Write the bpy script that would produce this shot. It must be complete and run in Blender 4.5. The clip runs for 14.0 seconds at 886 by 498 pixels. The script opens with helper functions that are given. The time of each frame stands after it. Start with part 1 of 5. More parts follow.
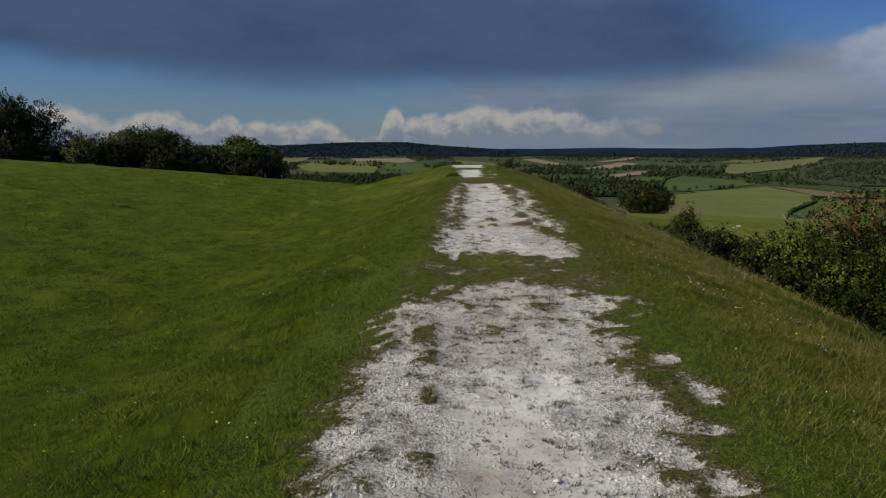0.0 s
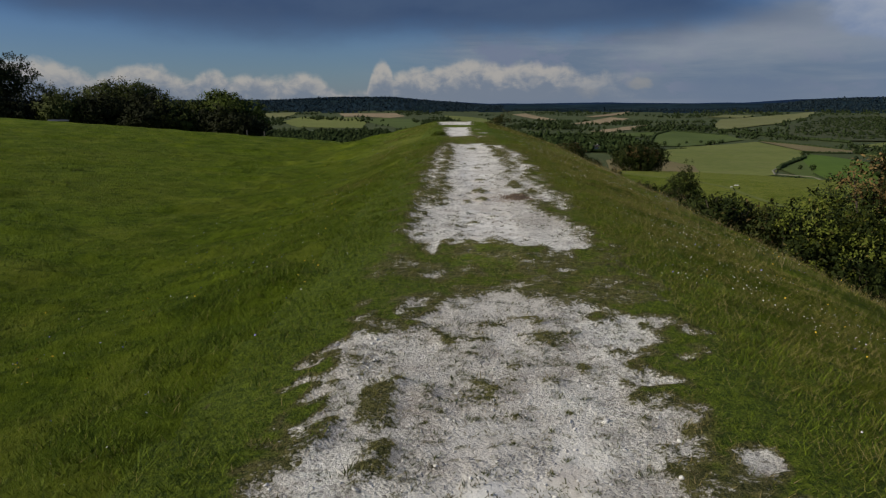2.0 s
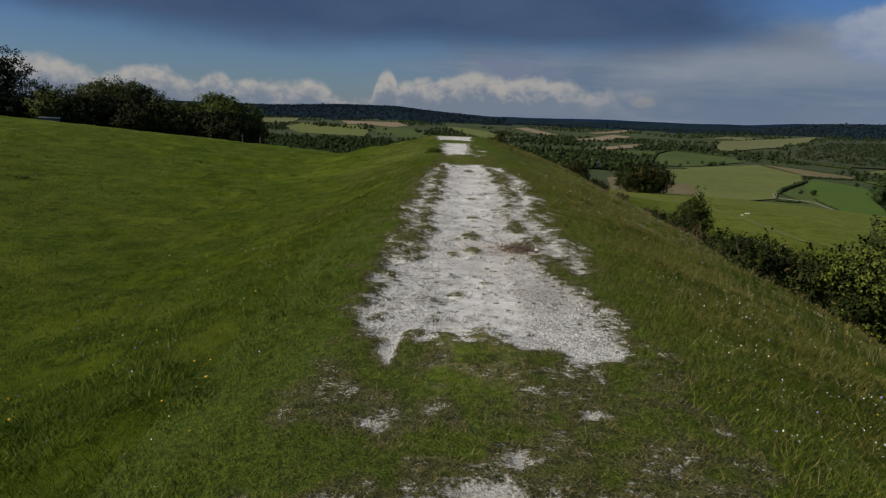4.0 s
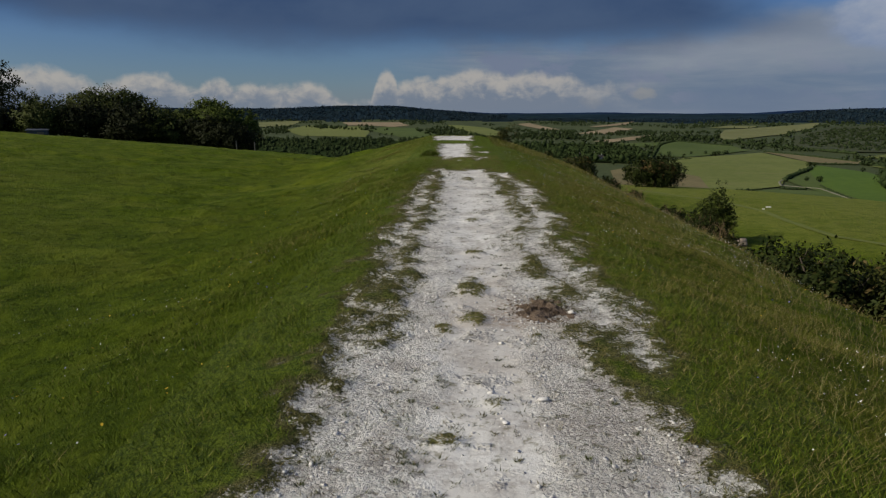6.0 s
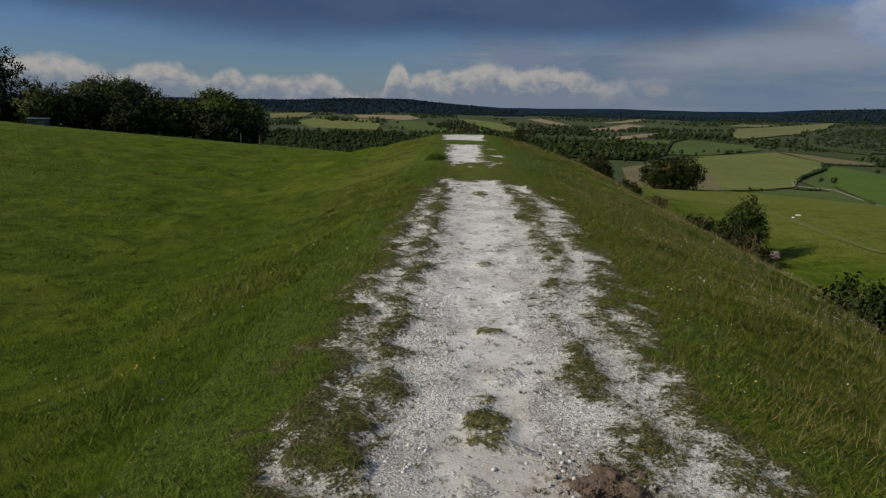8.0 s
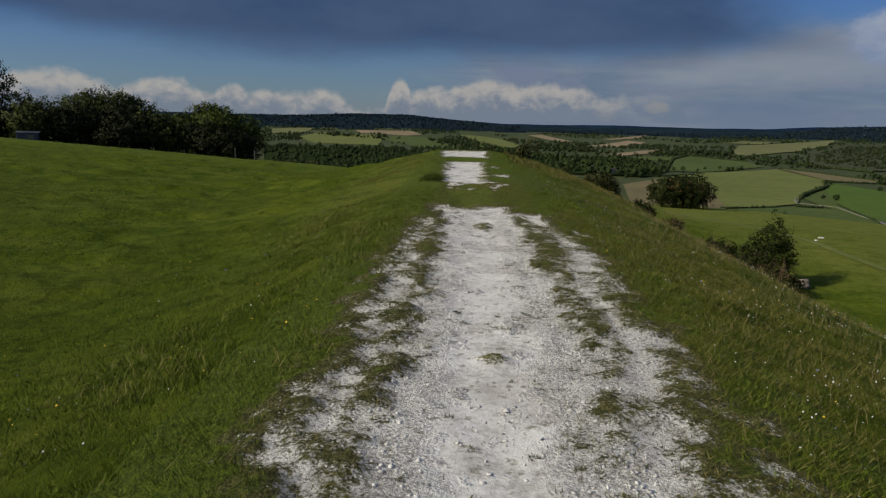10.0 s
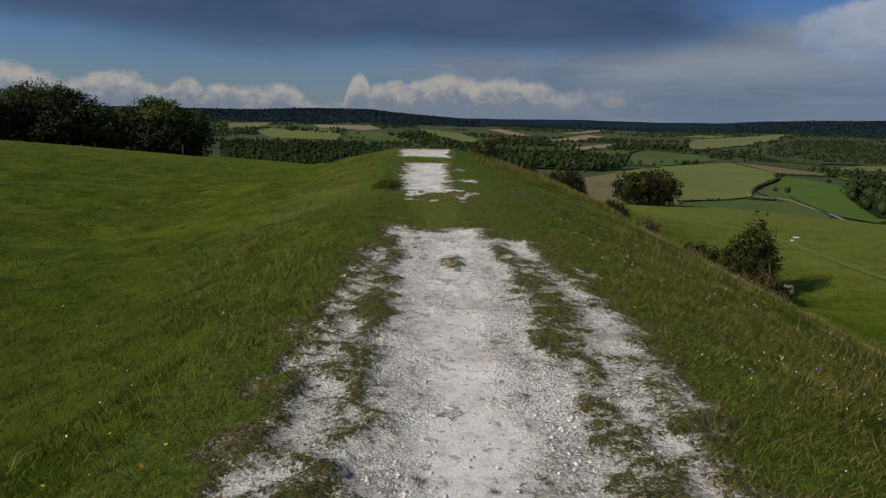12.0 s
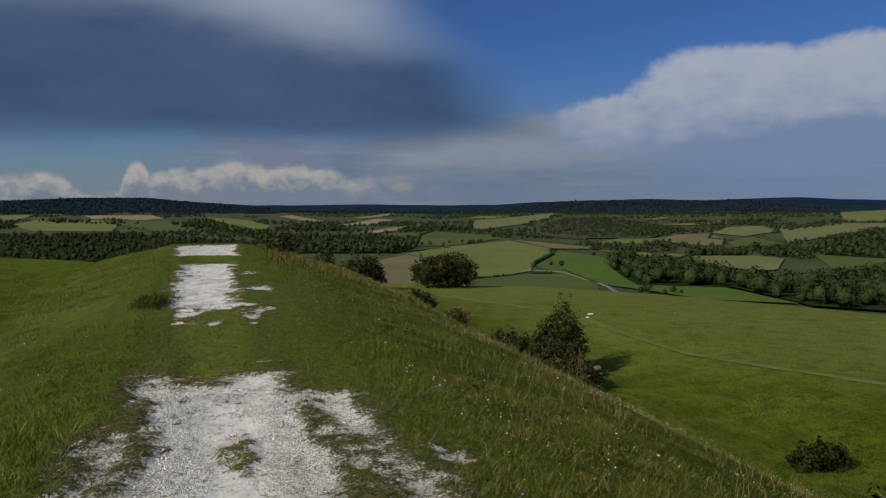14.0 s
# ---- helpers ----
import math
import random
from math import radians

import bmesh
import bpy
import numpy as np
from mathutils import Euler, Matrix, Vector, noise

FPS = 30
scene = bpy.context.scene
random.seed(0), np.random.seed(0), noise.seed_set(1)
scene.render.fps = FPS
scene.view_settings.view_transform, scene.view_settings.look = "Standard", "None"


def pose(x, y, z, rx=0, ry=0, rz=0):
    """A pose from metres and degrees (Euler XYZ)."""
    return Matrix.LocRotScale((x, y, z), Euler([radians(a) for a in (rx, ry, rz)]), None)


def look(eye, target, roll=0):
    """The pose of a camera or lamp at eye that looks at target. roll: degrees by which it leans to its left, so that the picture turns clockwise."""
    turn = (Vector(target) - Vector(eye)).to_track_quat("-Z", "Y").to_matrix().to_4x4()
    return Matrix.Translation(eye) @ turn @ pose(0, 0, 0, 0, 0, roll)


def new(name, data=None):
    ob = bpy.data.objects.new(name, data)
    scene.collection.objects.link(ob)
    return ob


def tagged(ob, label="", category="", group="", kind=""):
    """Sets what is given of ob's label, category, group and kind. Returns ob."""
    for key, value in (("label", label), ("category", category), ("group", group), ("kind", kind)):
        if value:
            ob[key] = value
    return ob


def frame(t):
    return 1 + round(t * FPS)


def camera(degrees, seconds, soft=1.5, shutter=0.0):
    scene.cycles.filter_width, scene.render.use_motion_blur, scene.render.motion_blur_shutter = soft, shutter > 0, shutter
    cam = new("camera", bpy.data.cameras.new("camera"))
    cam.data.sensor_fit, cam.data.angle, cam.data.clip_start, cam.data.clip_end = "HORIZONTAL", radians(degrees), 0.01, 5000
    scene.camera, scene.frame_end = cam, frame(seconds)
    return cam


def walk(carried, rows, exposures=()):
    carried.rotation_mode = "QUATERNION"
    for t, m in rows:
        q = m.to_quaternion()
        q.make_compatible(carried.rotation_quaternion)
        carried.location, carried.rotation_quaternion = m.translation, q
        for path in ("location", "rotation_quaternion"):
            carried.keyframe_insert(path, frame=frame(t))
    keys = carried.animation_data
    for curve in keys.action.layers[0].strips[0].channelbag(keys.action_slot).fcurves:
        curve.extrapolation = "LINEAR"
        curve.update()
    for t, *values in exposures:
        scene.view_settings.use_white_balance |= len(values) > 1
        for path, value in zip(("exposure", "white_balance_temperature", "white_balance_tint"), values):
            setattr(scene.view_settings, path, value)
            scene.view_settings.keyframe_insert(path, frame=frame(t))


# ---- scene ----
cam = camera(64.7, 14.0, soft=1.2)
PATH = [
    (0, (-0.181, -0.813, 1.583), (-0.26, 1.165, 1.302), -0.2),
    (0.5, (-0.201, -0.437, 1.586), (-0.247, 1.532, 1.24), 0.7),
    (1, (-0.064, 0.161, 1.618), (-0.121, 2.127, 1.259), -0.1),
    (1.5, (-0.077, 0.754, 1.599), (-0.153, 2.718, 1.23), 0.1),
    (2, (-0.107, 1.418, 1.647), (-0.155, 3.376, 1.242), -0.2),
    (2.5, (-0.057, 2.094, 1.689), (-0.135, 4.049, 1.278), 0.7),
    (3, (-0.065, 2.834, 1.685), (-0.173, 4.788, 1.272), 0.7),
    (3.5, (-0.008, 3.521, 1.727), (-0.05, 5.48, 1.328), -0.1),
    (3.7, (0.011, 3.846, 1.717), (0.011, 5.807, 1.322), 1.0),
    (4, (0.076, 4.261, 1.784), (0.033, 6.224, 1.409), 2.0),
    (4.2, (0.089, 4.549, 1.772), (0.025, 6.513, 1.395), 1.5),
    (6.3, (0.198, 7.908, 1.779), (0.146, 9.871, 1.397), -0.1),
    (6.5, (0.212, 8.192, 1.803), (0.219, 10.153, 1.411), 1.5),
    (7, (0.112, 8.878, 1.849), (0.069, 10.835, 1.441), 0.4),
    (7.5, (0.104, 9.53, 1.901), (0.082, 11.489, 1.498), -0.9),
    (8, (0.144, 10.311, 1.926), (0.062, 12.27, 1.529), 1.0),
    (8.3, (0.113, 10.806, 1.891), (0.074, 12.78, 1.574), 1.5),
    (8.5, (0.131, 11.065, 1.883), (0.109, 13.052, 1.657), 0.8),
    (8.7, (0.141, 11.397, 1.859), (0.12, 13.378, 1.587), 1.1),
    (10.8, (0.097, 14.441, 1.838), (-0.01, 16.406, 1.479), 1.0),
    (11, (0.079, 14.744, 1.869), (-0.01, 16.712, 1.52), 0.5),
    (11.5, (0.097, 15.509, 1.876), (0.072, 17.48, 1.535), 1.5),
    (12, (0.058, 16.327, 1.888), (0.084, 18.293, 1.521), 1.2),
    (12.5, (0.045, 17.048, 1.927), (0.105, 19.022, 1.608), -1.1),
    (13, (0.084, 17.834, 1.98), (0.042, 19.816, 1.715), 0.5),
    (13.5, (0.096, 18.52, 2.001), (0.223, 20.505, 1.798), -0.4),
    (14, (0.216, 19.173, 2.035), (0.811, 21.078, 1.911), -0.1),
]
walk(cam, [(t, look(eye, target, roll)) for t, eye, target, roll in PATH],
     exposures=[(0, 0.0), (14, 0.0)])

# ---------------------------------------------------------------- node helpers
class Nodes:
    """Short hand for building a node tree."""

    def __init__(self, tree):
        self.tree = tree

    def put(self, value, socket):
        if hasattr(value, "is_output"):
            self.tree.links.new(value, socket)
        elif isinstance(value, (tuple, list)) and len(value) == 3 and socket.type == "RGBA":
            socket.default_value = (*value, 1)
        else:
            socket.default_value = value

    def math(self, op, a, b=0.0, c=0.0, clamp=False):
        n = self.tree.nodes.new("ShaderNodeMath")
        n.operation, n.use_clamp = op, clamp
        for i, v in enumerate((a, b, c)):
            self.put(v, n.inputs[i])
        return n.outputs[0]

    def step(self, lo, hi, v):
        """Smooth step from 0 at lo to 1 at hi; lo may lie above hi."""
        n = self.tree.nodes.new("ShaderNodeMapRange")
        n.interpolation_type = "SMOOTHSTEP"
        flip = isinstance(lo, (int, float)) and isinstance(hi, (int, float)) and lo > hi
        a, b, x, y = (hi, lo, 1.0, 0.0) if flip else (lo, hi, 0.0, 1.0)
        self.put(v, n.inputs["Value"])
        self.put(a, n.inputs["From Min"])
        self.put(b, n.inputs["From Max"])
        n.inputs["To Min"].default_value, n.inputs["To Max"].default_value = x, y
        return n.outputs["Result"]

    def mix(self, fac, a, b, blend="MIX"):
        n = self.tree.nodes.new("ShaderNodeMix")
        n.data_type, n.blend_type = "RGBA", blend
        self.put(fac, n.inputs["Factor"])
        self.put(a, n.inputs["A"] if False else n.inputs[6])
        self.put(b, n.inputs[7])
        return n.outputs[2]

    def noise(self, vector, scale, detail=4.0, rough=0.55, distort=0.0):
        n = self.tree.nodes.new("ShaderNodeTexNoise")
        self.put(vector, n.inputs["Vector"])
        n.inputs["Scale"].default_value, n.inputs["Detail"].default_value = scale, detail
        n.inputs["Roughness"].default_value, n.inputs["Distortion"].default_value = rough, distort
        return n.outputs["Fac"]

    def xyz(self, x, y, z):
        n = self.tree.nodes.new("ShaderNodeCombineXYZ")
        for i, v in enumerate((x, y, z)):
            self.put(v, n.inputs[i])
        return n.outputs[0]


# ---------------------------------------------------------------- sky and sun
SUN_FROM = Vector((-0.93, -0.30, 0.64)).normalized()
world = bpy.data.worlds.new("sky")
scene.world = world
world.use_nodes = True
wt = world.node_tree
N = Nodes(wt)
SKY = 0.05
sky = wt.nodes.new("ShaderNodeTexSky")
sky.sky_type, sky.sun_disc = "NISHITA", False
sky.sun_elevation = math.asin(SUN_FROM.z)
sky.sun_rotation = math.atan2(SUN_FROM.x, SUN_FROM.y)
sky.air_density, sky.dust_density, sky.ozone_density = 1.0, 0.3, 3.0
way = wt.nodes.new("ShaderNodeTexCoord").outputs["Generated"]
sep = wt.nodes.new("ShaderNodeSeparateXYZ")
wt.links.new(way, sep.inputs[0])
DEG = 57.29578
az = N.math("MULTIPLY", N.math("ARCTAN2", sep.outputs[0], sep.outputs[1]), DEG)
el = N.math("MULTIPLY", N.math("ARCSINE", sep.outputs[2]), DEG)
# cloud space: stretched along the horizon
flat = N.xyz(N.math("MULTIPLY", az, 0.045), N.math("MULTIPLY", el, 0.10), 0.0)
soft_n = N.noise(flat, 1.6, 5, 0.55)
fine_n = N.noise(N.xyz(N.math("MULTIPLY", az, 0.16), N.math("MULTIPLY", el, 0.3), 3.0), 1.8, 6, 0.6)
puff_n = N.noise(N.xyz(N.math("MULTIPLY", az, 0.33), N.math("MULTIPLY", el, 0.24), 7.0), 1.0, 6, 0.55)
wisp_n = N.noise(N.xyz(N.math("MULTIPLY", az, 0.07), N.math("MULTIPLY", el, 0.5), 11.0), 1.5, 6, 0.6, 0.4)

curl_n = N.noise(N.xyz(N.math("MULTIPLY", az, 0.85), N.math("MULTIPLY", el, 1.1), 23.0), 1.0, 5, 0.6, 0.3)


def cloud(c):
    return tuple(v / SKY for v in c)


# clear air: the sky model, made a little deeper
clear = N.mix(1.0, sky.outputs[0], N.mix(N.step(3, 13, el), (0.62, 0.785, 1.10), (0.44, 0.71, 1.22)), "MULTIPLY")
# veil of grey-white layer cloud low down ahead and to the east
veil_top = N.math("MULTIPLY_ADD", soft_n, 5.0, N.math("MULTIPLY_ADD", N.step(12, 26, az), 2.2, 2.4))
veil = N.math("MULTIPLY", N.step(1.2, -0.8, N.math("SUBTRACT", el, veil_top)), N.step(-9, 3, N.math("MULTIPLY_ADD", soft_n, 8.0, N.math("SUBTRACT", az, 4.0))))
veil_col = N.mix(N.step(0.40, 0.68, N.math("MULTIPLY_ADD", wisp_n, 0.6, N.math("MULTIPLY", soft_n, 0.4))), cloud((0.125, 0.170, 0.245)), cloud((0.232, 0.262, 0.305)))
veil_col = N.mix(N.step(0.50, 0.36, fine_n), veil_col, cloud((0.16, 0.19, 0.27)))
veil_col = N.mix(N.math("MULTIPLY", N.math("MULTIPLY", N.step(1.8, 4.2, N.math("MULTIPLY_ADD", wisp_n, 2.0, N.math("SUBTRACT", el, 1.0))), N.step(9, 18, az)), 0.60), veil_col, cloud((0.270, 0.292, 0.332)))
# a far shower, and two gaps lit through from behind
shower = N.math("MULTIPLY", N.math("MULTIPLY", N.step(15.5, 19.5, az), N.step(29, 23, az)), N.step(4.2, 1.6, N.math("MULTIPLY_ADD", soft_n, 2.0, N.math("SUBTRACT", el, 1.0))))
veil_col = N.mix(N.math("MULTIPLY", shower, 0.75), veil_col, cloud((0.098, 0.148, 0.238)))
veil_col = N.mix(N.math("MULTIPLY", N.step(24, 42, az), 0.7), veil_col, cloud((0.13, 0.20, 0.36)))
for gleam_az, gleam_el in ((10.0, 0.95), (14.0, 1.55)):
    p = N.math("DIVIDE", N.math("SUBTRACT", az, gleam_az), 1.1)
    q = N.math("DIVIDE", N.math("SUBTRACT", el, gleam_el), 0.60)
    gleam = N.step(1.0, 0.0, N.math("ADD", N.math("ADD", N.math("MULTIPLY", p, p), N.math("MULTIPLY", q, q)), N.math("MULTIPLY_ADD", curl_n, 3.2, -1.6)))
    veil_col = N.mix(N.math("MULTIPLY", gleam, 0.45), veil_col, cloud((0.36, 0.32, 0.25)))
layer = N.mix(N.math("MULTIPLY", veil, 0.9), clear, veil_col)
# thin white haze along the horizon
layer = N.mix(N.math("MULTIPLY", N.step(3.0, 0.0, el), 0.35), layer, cloud((0.17, 0.21, 0.29)))
# heaped clouds along the northern horizon, tops lit by the sun: middle, half width and top of each, in degrees
HEAPS = ((-31.5, 6.0, 2.9), (-24.2, 4.2, 2.75), (-19.2, 2.0, 2.45), (-16.2, 3.4, 2.05), (-12.6, 1.9, 2.2), (-6.2, 1.25, 3.1), (-3.4, 3.6, 2.5), (0.8, 5.2, 3.2), (5.8, 6.5, 3.0), (12.5, 6.0, 2.3))
heap_line = N.math("MULTIPLY_ADD", N.step(-11.5, -9.5, az), -0.95, 1.80)
for mid_az, half, top_el in HEAPS:
    p = N.math("DIVIDE", N.math("SUBTRACT", az, mid_az), half)
    heap_line = N.math("MAXIMUM", heap_line, N.math("MULTIPLY", top_el, N.math("MULTIPLY_ADD", N.math("MULTIPLY", p, p), -0.8, 1.05)))
heap_top = N.math("ADD", heap_line, N.math("MULTIPLY_ADD", puff_n, 1.6, N.math("MULTIPLY_ADD", curl_n, 0.9, -1.22)))
heap_edge = N.math("SUBTRACT", el, heap_top)
heap = N.math("MULTIPLY", N.math("MULTIPLY", N.step(0.30, -0.45, heap_edge), N.step(17, 6, az)), N.step(-0.2, 0.5, el))
lit = N.math("MULTIPLY_ADD", curl_n, 1.5, N.math("MULTIPLY_ADD", puff_n, 0.6, N.math("MULTIPLY_ADD", heap_edge, 0.20, N.math("MULTIPLY_ADD", el, 0.16, -0.45))))
heap_col = N.mix(N.step(0.35, 1.05, lit), cloud((0.165, 0.200, 0.258)), cloud((0.40, 0.38, 0.355)))
layer = N.mix(N.math("MULTIPLY", heap, 0.88), layer, heap_col)
# great white cumulus to the east
def bump(a0, wa, e0, we):
    p = N.math("DIVIDE", N.math("SUBTRACT", az, a0), wa)
    q = N.math("DIVIDE", N.math("SUBTRACT", el, e0), we)
    return N.math("SUBTRACT", 1.0, N.math("SQRT", N.math("ADD", N.math("MULTIPLY", p, p), N.math("MULTIPLY", q, q))))


east = N.math("MAXIMUM", N.math("MAXIMUM", bump(50, 10, 9.0, 3.2), bump(40, 8.2, 8.5, 3.4)), N.math("MAXIMUM", bump(31.8, 6.0, 6.3, 2.3), bump(70, 22, 10, 8)))
east_n = N.math("ADD", east, N.math("MULTIPLY_ADD", N.noise(N.xyz(N.math("MULTIPLY", az, 0.20), N.math("MULTIPLY", el, 0.30), 17.0), 1.1, 5, 0.58), 0.5, N.math("MULTIPLY_ADD", curl_n, 0.22, -0.34)))
east_col = N.mix(N.step(0.0, 0.85, N.math("MULTIPLY_ADD", curl_n, 0.22, N.math("MULTIPLY_ADD", fine_n, 0.7, N.math("MULTIPLY", N.math("SUBTRACT", el, 7.2), 0.085)))), cloud((0.160, 0.225, 0.365)), cloud((0.390, 0.420, 0.475)))
layer = N.mix(N.math("MULTIPLY", N.step(-0.04, 0.24, east_n), 0.88), layer, east_col)
# the great slate-grey rain cloud overhead
edge_e = N.math("MULTIPLY_ADD", N.math("SUBTRACT", el, 7.5), -1.10, 23.0)
dark_e = N.step(5.0, -8.0, N.math("MULTIPLY_ADD", soft_n, 9.0, N.math("SUBTRACT", N.math("SUBTRACT", az, edge_e), 4.5)))
low = N.math("MULTIPLY_ADD", N.step(-14, -32, az), 0.9, 5.3)
dark_l = N.step(-1.2, 1.6, N.math("MULTIPLY_ADD", soft_n, 4.0, N.math("SUBTRACT", N.math("SUBTRACT", el, low), 2.0)))
dark = N.math("MULTIPLY", dark_e, dark_l)
dark_col = N.mix(N.step(0.30, 0.72, N.math("MULTIPLY_ADD", el, 0.012, soft_n)), cloud((0.033, 0.063, 0.138)), cloud((0.060, 0.096, 0.172)))
dark_col = N.mix(N.step(13, 18.5, N.math("MULTIPLY_ADD", soft_n, 3.0, N.math("MULTIPLY_ADD", N.step(-6, 9, az), 2.6, N.math("SUBTRACT", el, 1.2)))), dark_col, cloud((0.285, 0.335, 0.42)))
layer = N.mix(N.math("MULTIPLY", dark, 0.95), layer, dark_col)
bg = wt.nodes["Background"]
wt.links.new(layer, bg.inputs[0])
bg.inputs[1].default_value = SKY

sun = new("sun", bpy.data.lights.new("sun", "SUN"))
sun.data.energy, sun.data.angle, sun.data.color = 3.4, radians(0.55), (1.0, 0.91, 0.77)
sun.matrix_world = look(SUN_FROM * 100, (0, 0, 0))

# ---------------------------------------------------------------- materials
def blank(name):
    m = bpy.data.materials.new(name)
    m.use_nodes = True
    return m, Nodes(m.node_tree), m.node_tree.nodes["Principled BSDF"]


def place(n):
    return n.tree.nodes.new("ShaderNodeNewGeometry").outputs["Position"]


def relief(n, shader, height, strength, distance):
    b = n.tree.nodes.new("ShaderNodeBump")
    b.inputs["Strength"].default_value, b.inputs["Distance"].default_value = strength, distance
    n.put(height, b.inputs["Height"])
    n.tree.links.new(b.outputs[0], shader.inputs["Normal"])


def earthy(name, dark, light, coarse, fine, rough=0.9, strength=0.5, distance=0.02, third=None):
    """A natural surface: two tones at two scales, with relief."""
    m, n, s = blank(name)
    p = place(n)
    a, b = n.noise(p, coarse, 5), n.noise(p, fine, 6, 0.65)
    col = n.mix(n.step(0.3, 0.7, n.math("MULTIPLY_ADD", b, 0.55, n.math("MULTIPLY", a, 0.45))), dark, light)
    if third:
        col = n.mix(n.math("MULTIPLY", n.step(0.52, 0.7, n.noise(p, coarse * 2.7, 4)), 0.6), col, third)
    n.put(col, s.inputs["Base Color"])
    s.inputs["Roughness"].default_value = rough
    s.inputs["Specular IOR Level"].default_value = 0.2
    relief(n, s, b, strength, distance)
    return m


def leafy(name, dark, light, dry=None, share=0.1, rough=0.6, vary=0.9):
    """Leaves and blades, each with a tone of its own."""
    m, n, s = blank(name)
    g = n.tree.nodes.new("ShaderNodeNewGeometry")
    r = g.outputs["Random Per Island"]
    big = n.noise(g.outputs["Position"], 0.7, 3)
    col = n.mix(n.math("MULTIPLY_ADD", big, 0.6, n.math("MULTIPLY_ADD", r, vary, 0.2 - 0.5 * vary)), dark, light)
    if dry:
        pick = n.step(1.0 - share - 0.02, 1.0 - share + 0.02, n.math("FRACT", n.math("MULTIPLY", r, 7.31)))
        col = n.mix(pick, col, dry)
    n.put(col, s.inputs["Base Color"])
    s.inputs["Roughness"].default_value = rough
    s.inputs["Specular IOR Level"].default_value = 0.06
    return m


TURF_D, TURF_L, TURF_S = (0.047, 0.079, 0.005), (0.150, 0.203, 0.013), (0.120, 0.128, 0.018)
turf, n_, s_ = blank("turf")
p_ = place(n_)
big_, mid_, fine_ = n_.noise(p_, 0.11, 4), n_.noise(p_, 1.1, 5, 0.6), n_.noise(p_, 55, 7, 0.8)
patch_ = n_.noise(p_, 7.5, 6, 0.7)
c_ = n_.mix(n_.step(0.38, 0.62, n_.math("MULTIPLY_ADD", mid_, 0.28, n_.math("MULTIPLY_ADD", patch_, 0.32, n_.math("MULTIPLY", fine_, 0.4)))), TURF_D, TURF_L)
c_ = n_.mix(n_.math("MULTIPLY", n_.step(0.46, 0.68, big_), 0.28), c_, TURF_S)
# dark clumps and pale, close-bitten places
clump_, bite_ = n_.noise(p_, 2.7, 5, 0.65), n_.noise(p_, 0.55, 5, 0.6)
c_ = n_.mix(n_.math("MULTIPLY", n_.step(0.46, 0.66, bite_), 0.45), c_, (0.185, 0.205, 0.026))
c_ = n_.mix(n_.math("MULTIPLY", n_.step(0.53, 0.66, clump_), 0.60), c_, (0.030, 0.052, 0.004))
# drier, paler grass where the sheet's value says so
dry_ = n_.tree.nodes.new("ShaderNodeAttribute")
dry_.attribute_name = "dry"
hay_ = n_.mix(n_.step(0.40, 0.60, n_.math("MULTIPLY_ADD", patch_, 0.5, n_.math("MULTIPLY", fine_, 0.5))), (0.125, 0.150, 0.022), (0.245, 0.262, 0.062))
c_ = n_.mix(n_.math("MULTIPLY", dry_.outputs["Fac"], n_.math("MULTIPLY_ADD", n_.step(0.30, 0.60, mid_), 0.5, 0.42)), c_, hay_)
n_.put(c_, s_.inputs["Base Color"])
s_.inputs["Roughness"].default_value, s_.inputs["Specular IOR Level"].default_value = 0.9, 0.05
relief(n_, s_, n_.math("MULTIPLY_ADD", patch_, 1.2, n_.math("MULTIPLY_ADD", mid_, 1.4, fine_)), 1.0, 0.07)

# trodden chalk, turning to turf where the sheet's chalk value is low
track, n_, s_ = blank("trodden_chalk")
p_ = place(n_)
at_ = n_.tree.nodes.new("ShaderNodeAttribute")
at_.attribute_name = "chalk"
rag_ = n_.math("MULTIPLY_ADD", n_.noise(p_, 11, 6, 0.75), 0.5, n_.math("MULTIPLY", n_.noise(p_, 45, 6, 0.8), 0.5))
fac_ = n_.step(0.40, 0.58, n_.math("MULTIPLY_ADD", rag_, 2.3, n_.math("SUBTRACT", at_.outputs["Fac"], 1.15)))
wear_ = n_.tree.nodes.new("ShaderNodeAttribute")
wear_.attribute_name = "wear"
worn_ = wear_.outputs["Fac"]
grit_, dust_, lump_ = n_.noise(p_, 60, 6, 0.75), n_.noise(p_, 2.2, 5), n_.noise(p_, 17, 6, 0.7)
pale_ = n_.mix(worn_, (0.93, 0.912, 0.835), (0.760, 0.748, 0.695))
white_ = n_.mix(n_.step(0.34, 0.58, n_.math("MULTIPLY_ADD", dust_, 0.5, n_.math("MULTIPLY", lump_, 0.5))), (0.40, 0.37, 0.33), pale_)
# broken chips, most of them off the trodden line
chip_ = n_.tree.nodes.new("ShaderNodeTexVoronoi")
chip_.inputs["Scale"].default_value = 48
n_.put(p_, chip_.inputs["Vector"])
tone_ = n_.tree.nodes.new("ShaderNodeSeparateColor")
n_.put(chip_.outputs["Color"], tone_.inputs[0])
edge_ = n_.math("MAXIMUM", n_.step(0.54, 0.66, n_.noise(p_, 1.7, 5, 0.6)), n_.math("SUBTRACT", 1.0, worn_))
white_ = n_.mix(n_.math("MULTIPLY", n_.step(0.55, 0.95, tone_.outputs[0]), n_.math("MULTIPLY_ADD", edge_, 0.8, 0.03)), white_, (0.93, 0.90, 0.84))
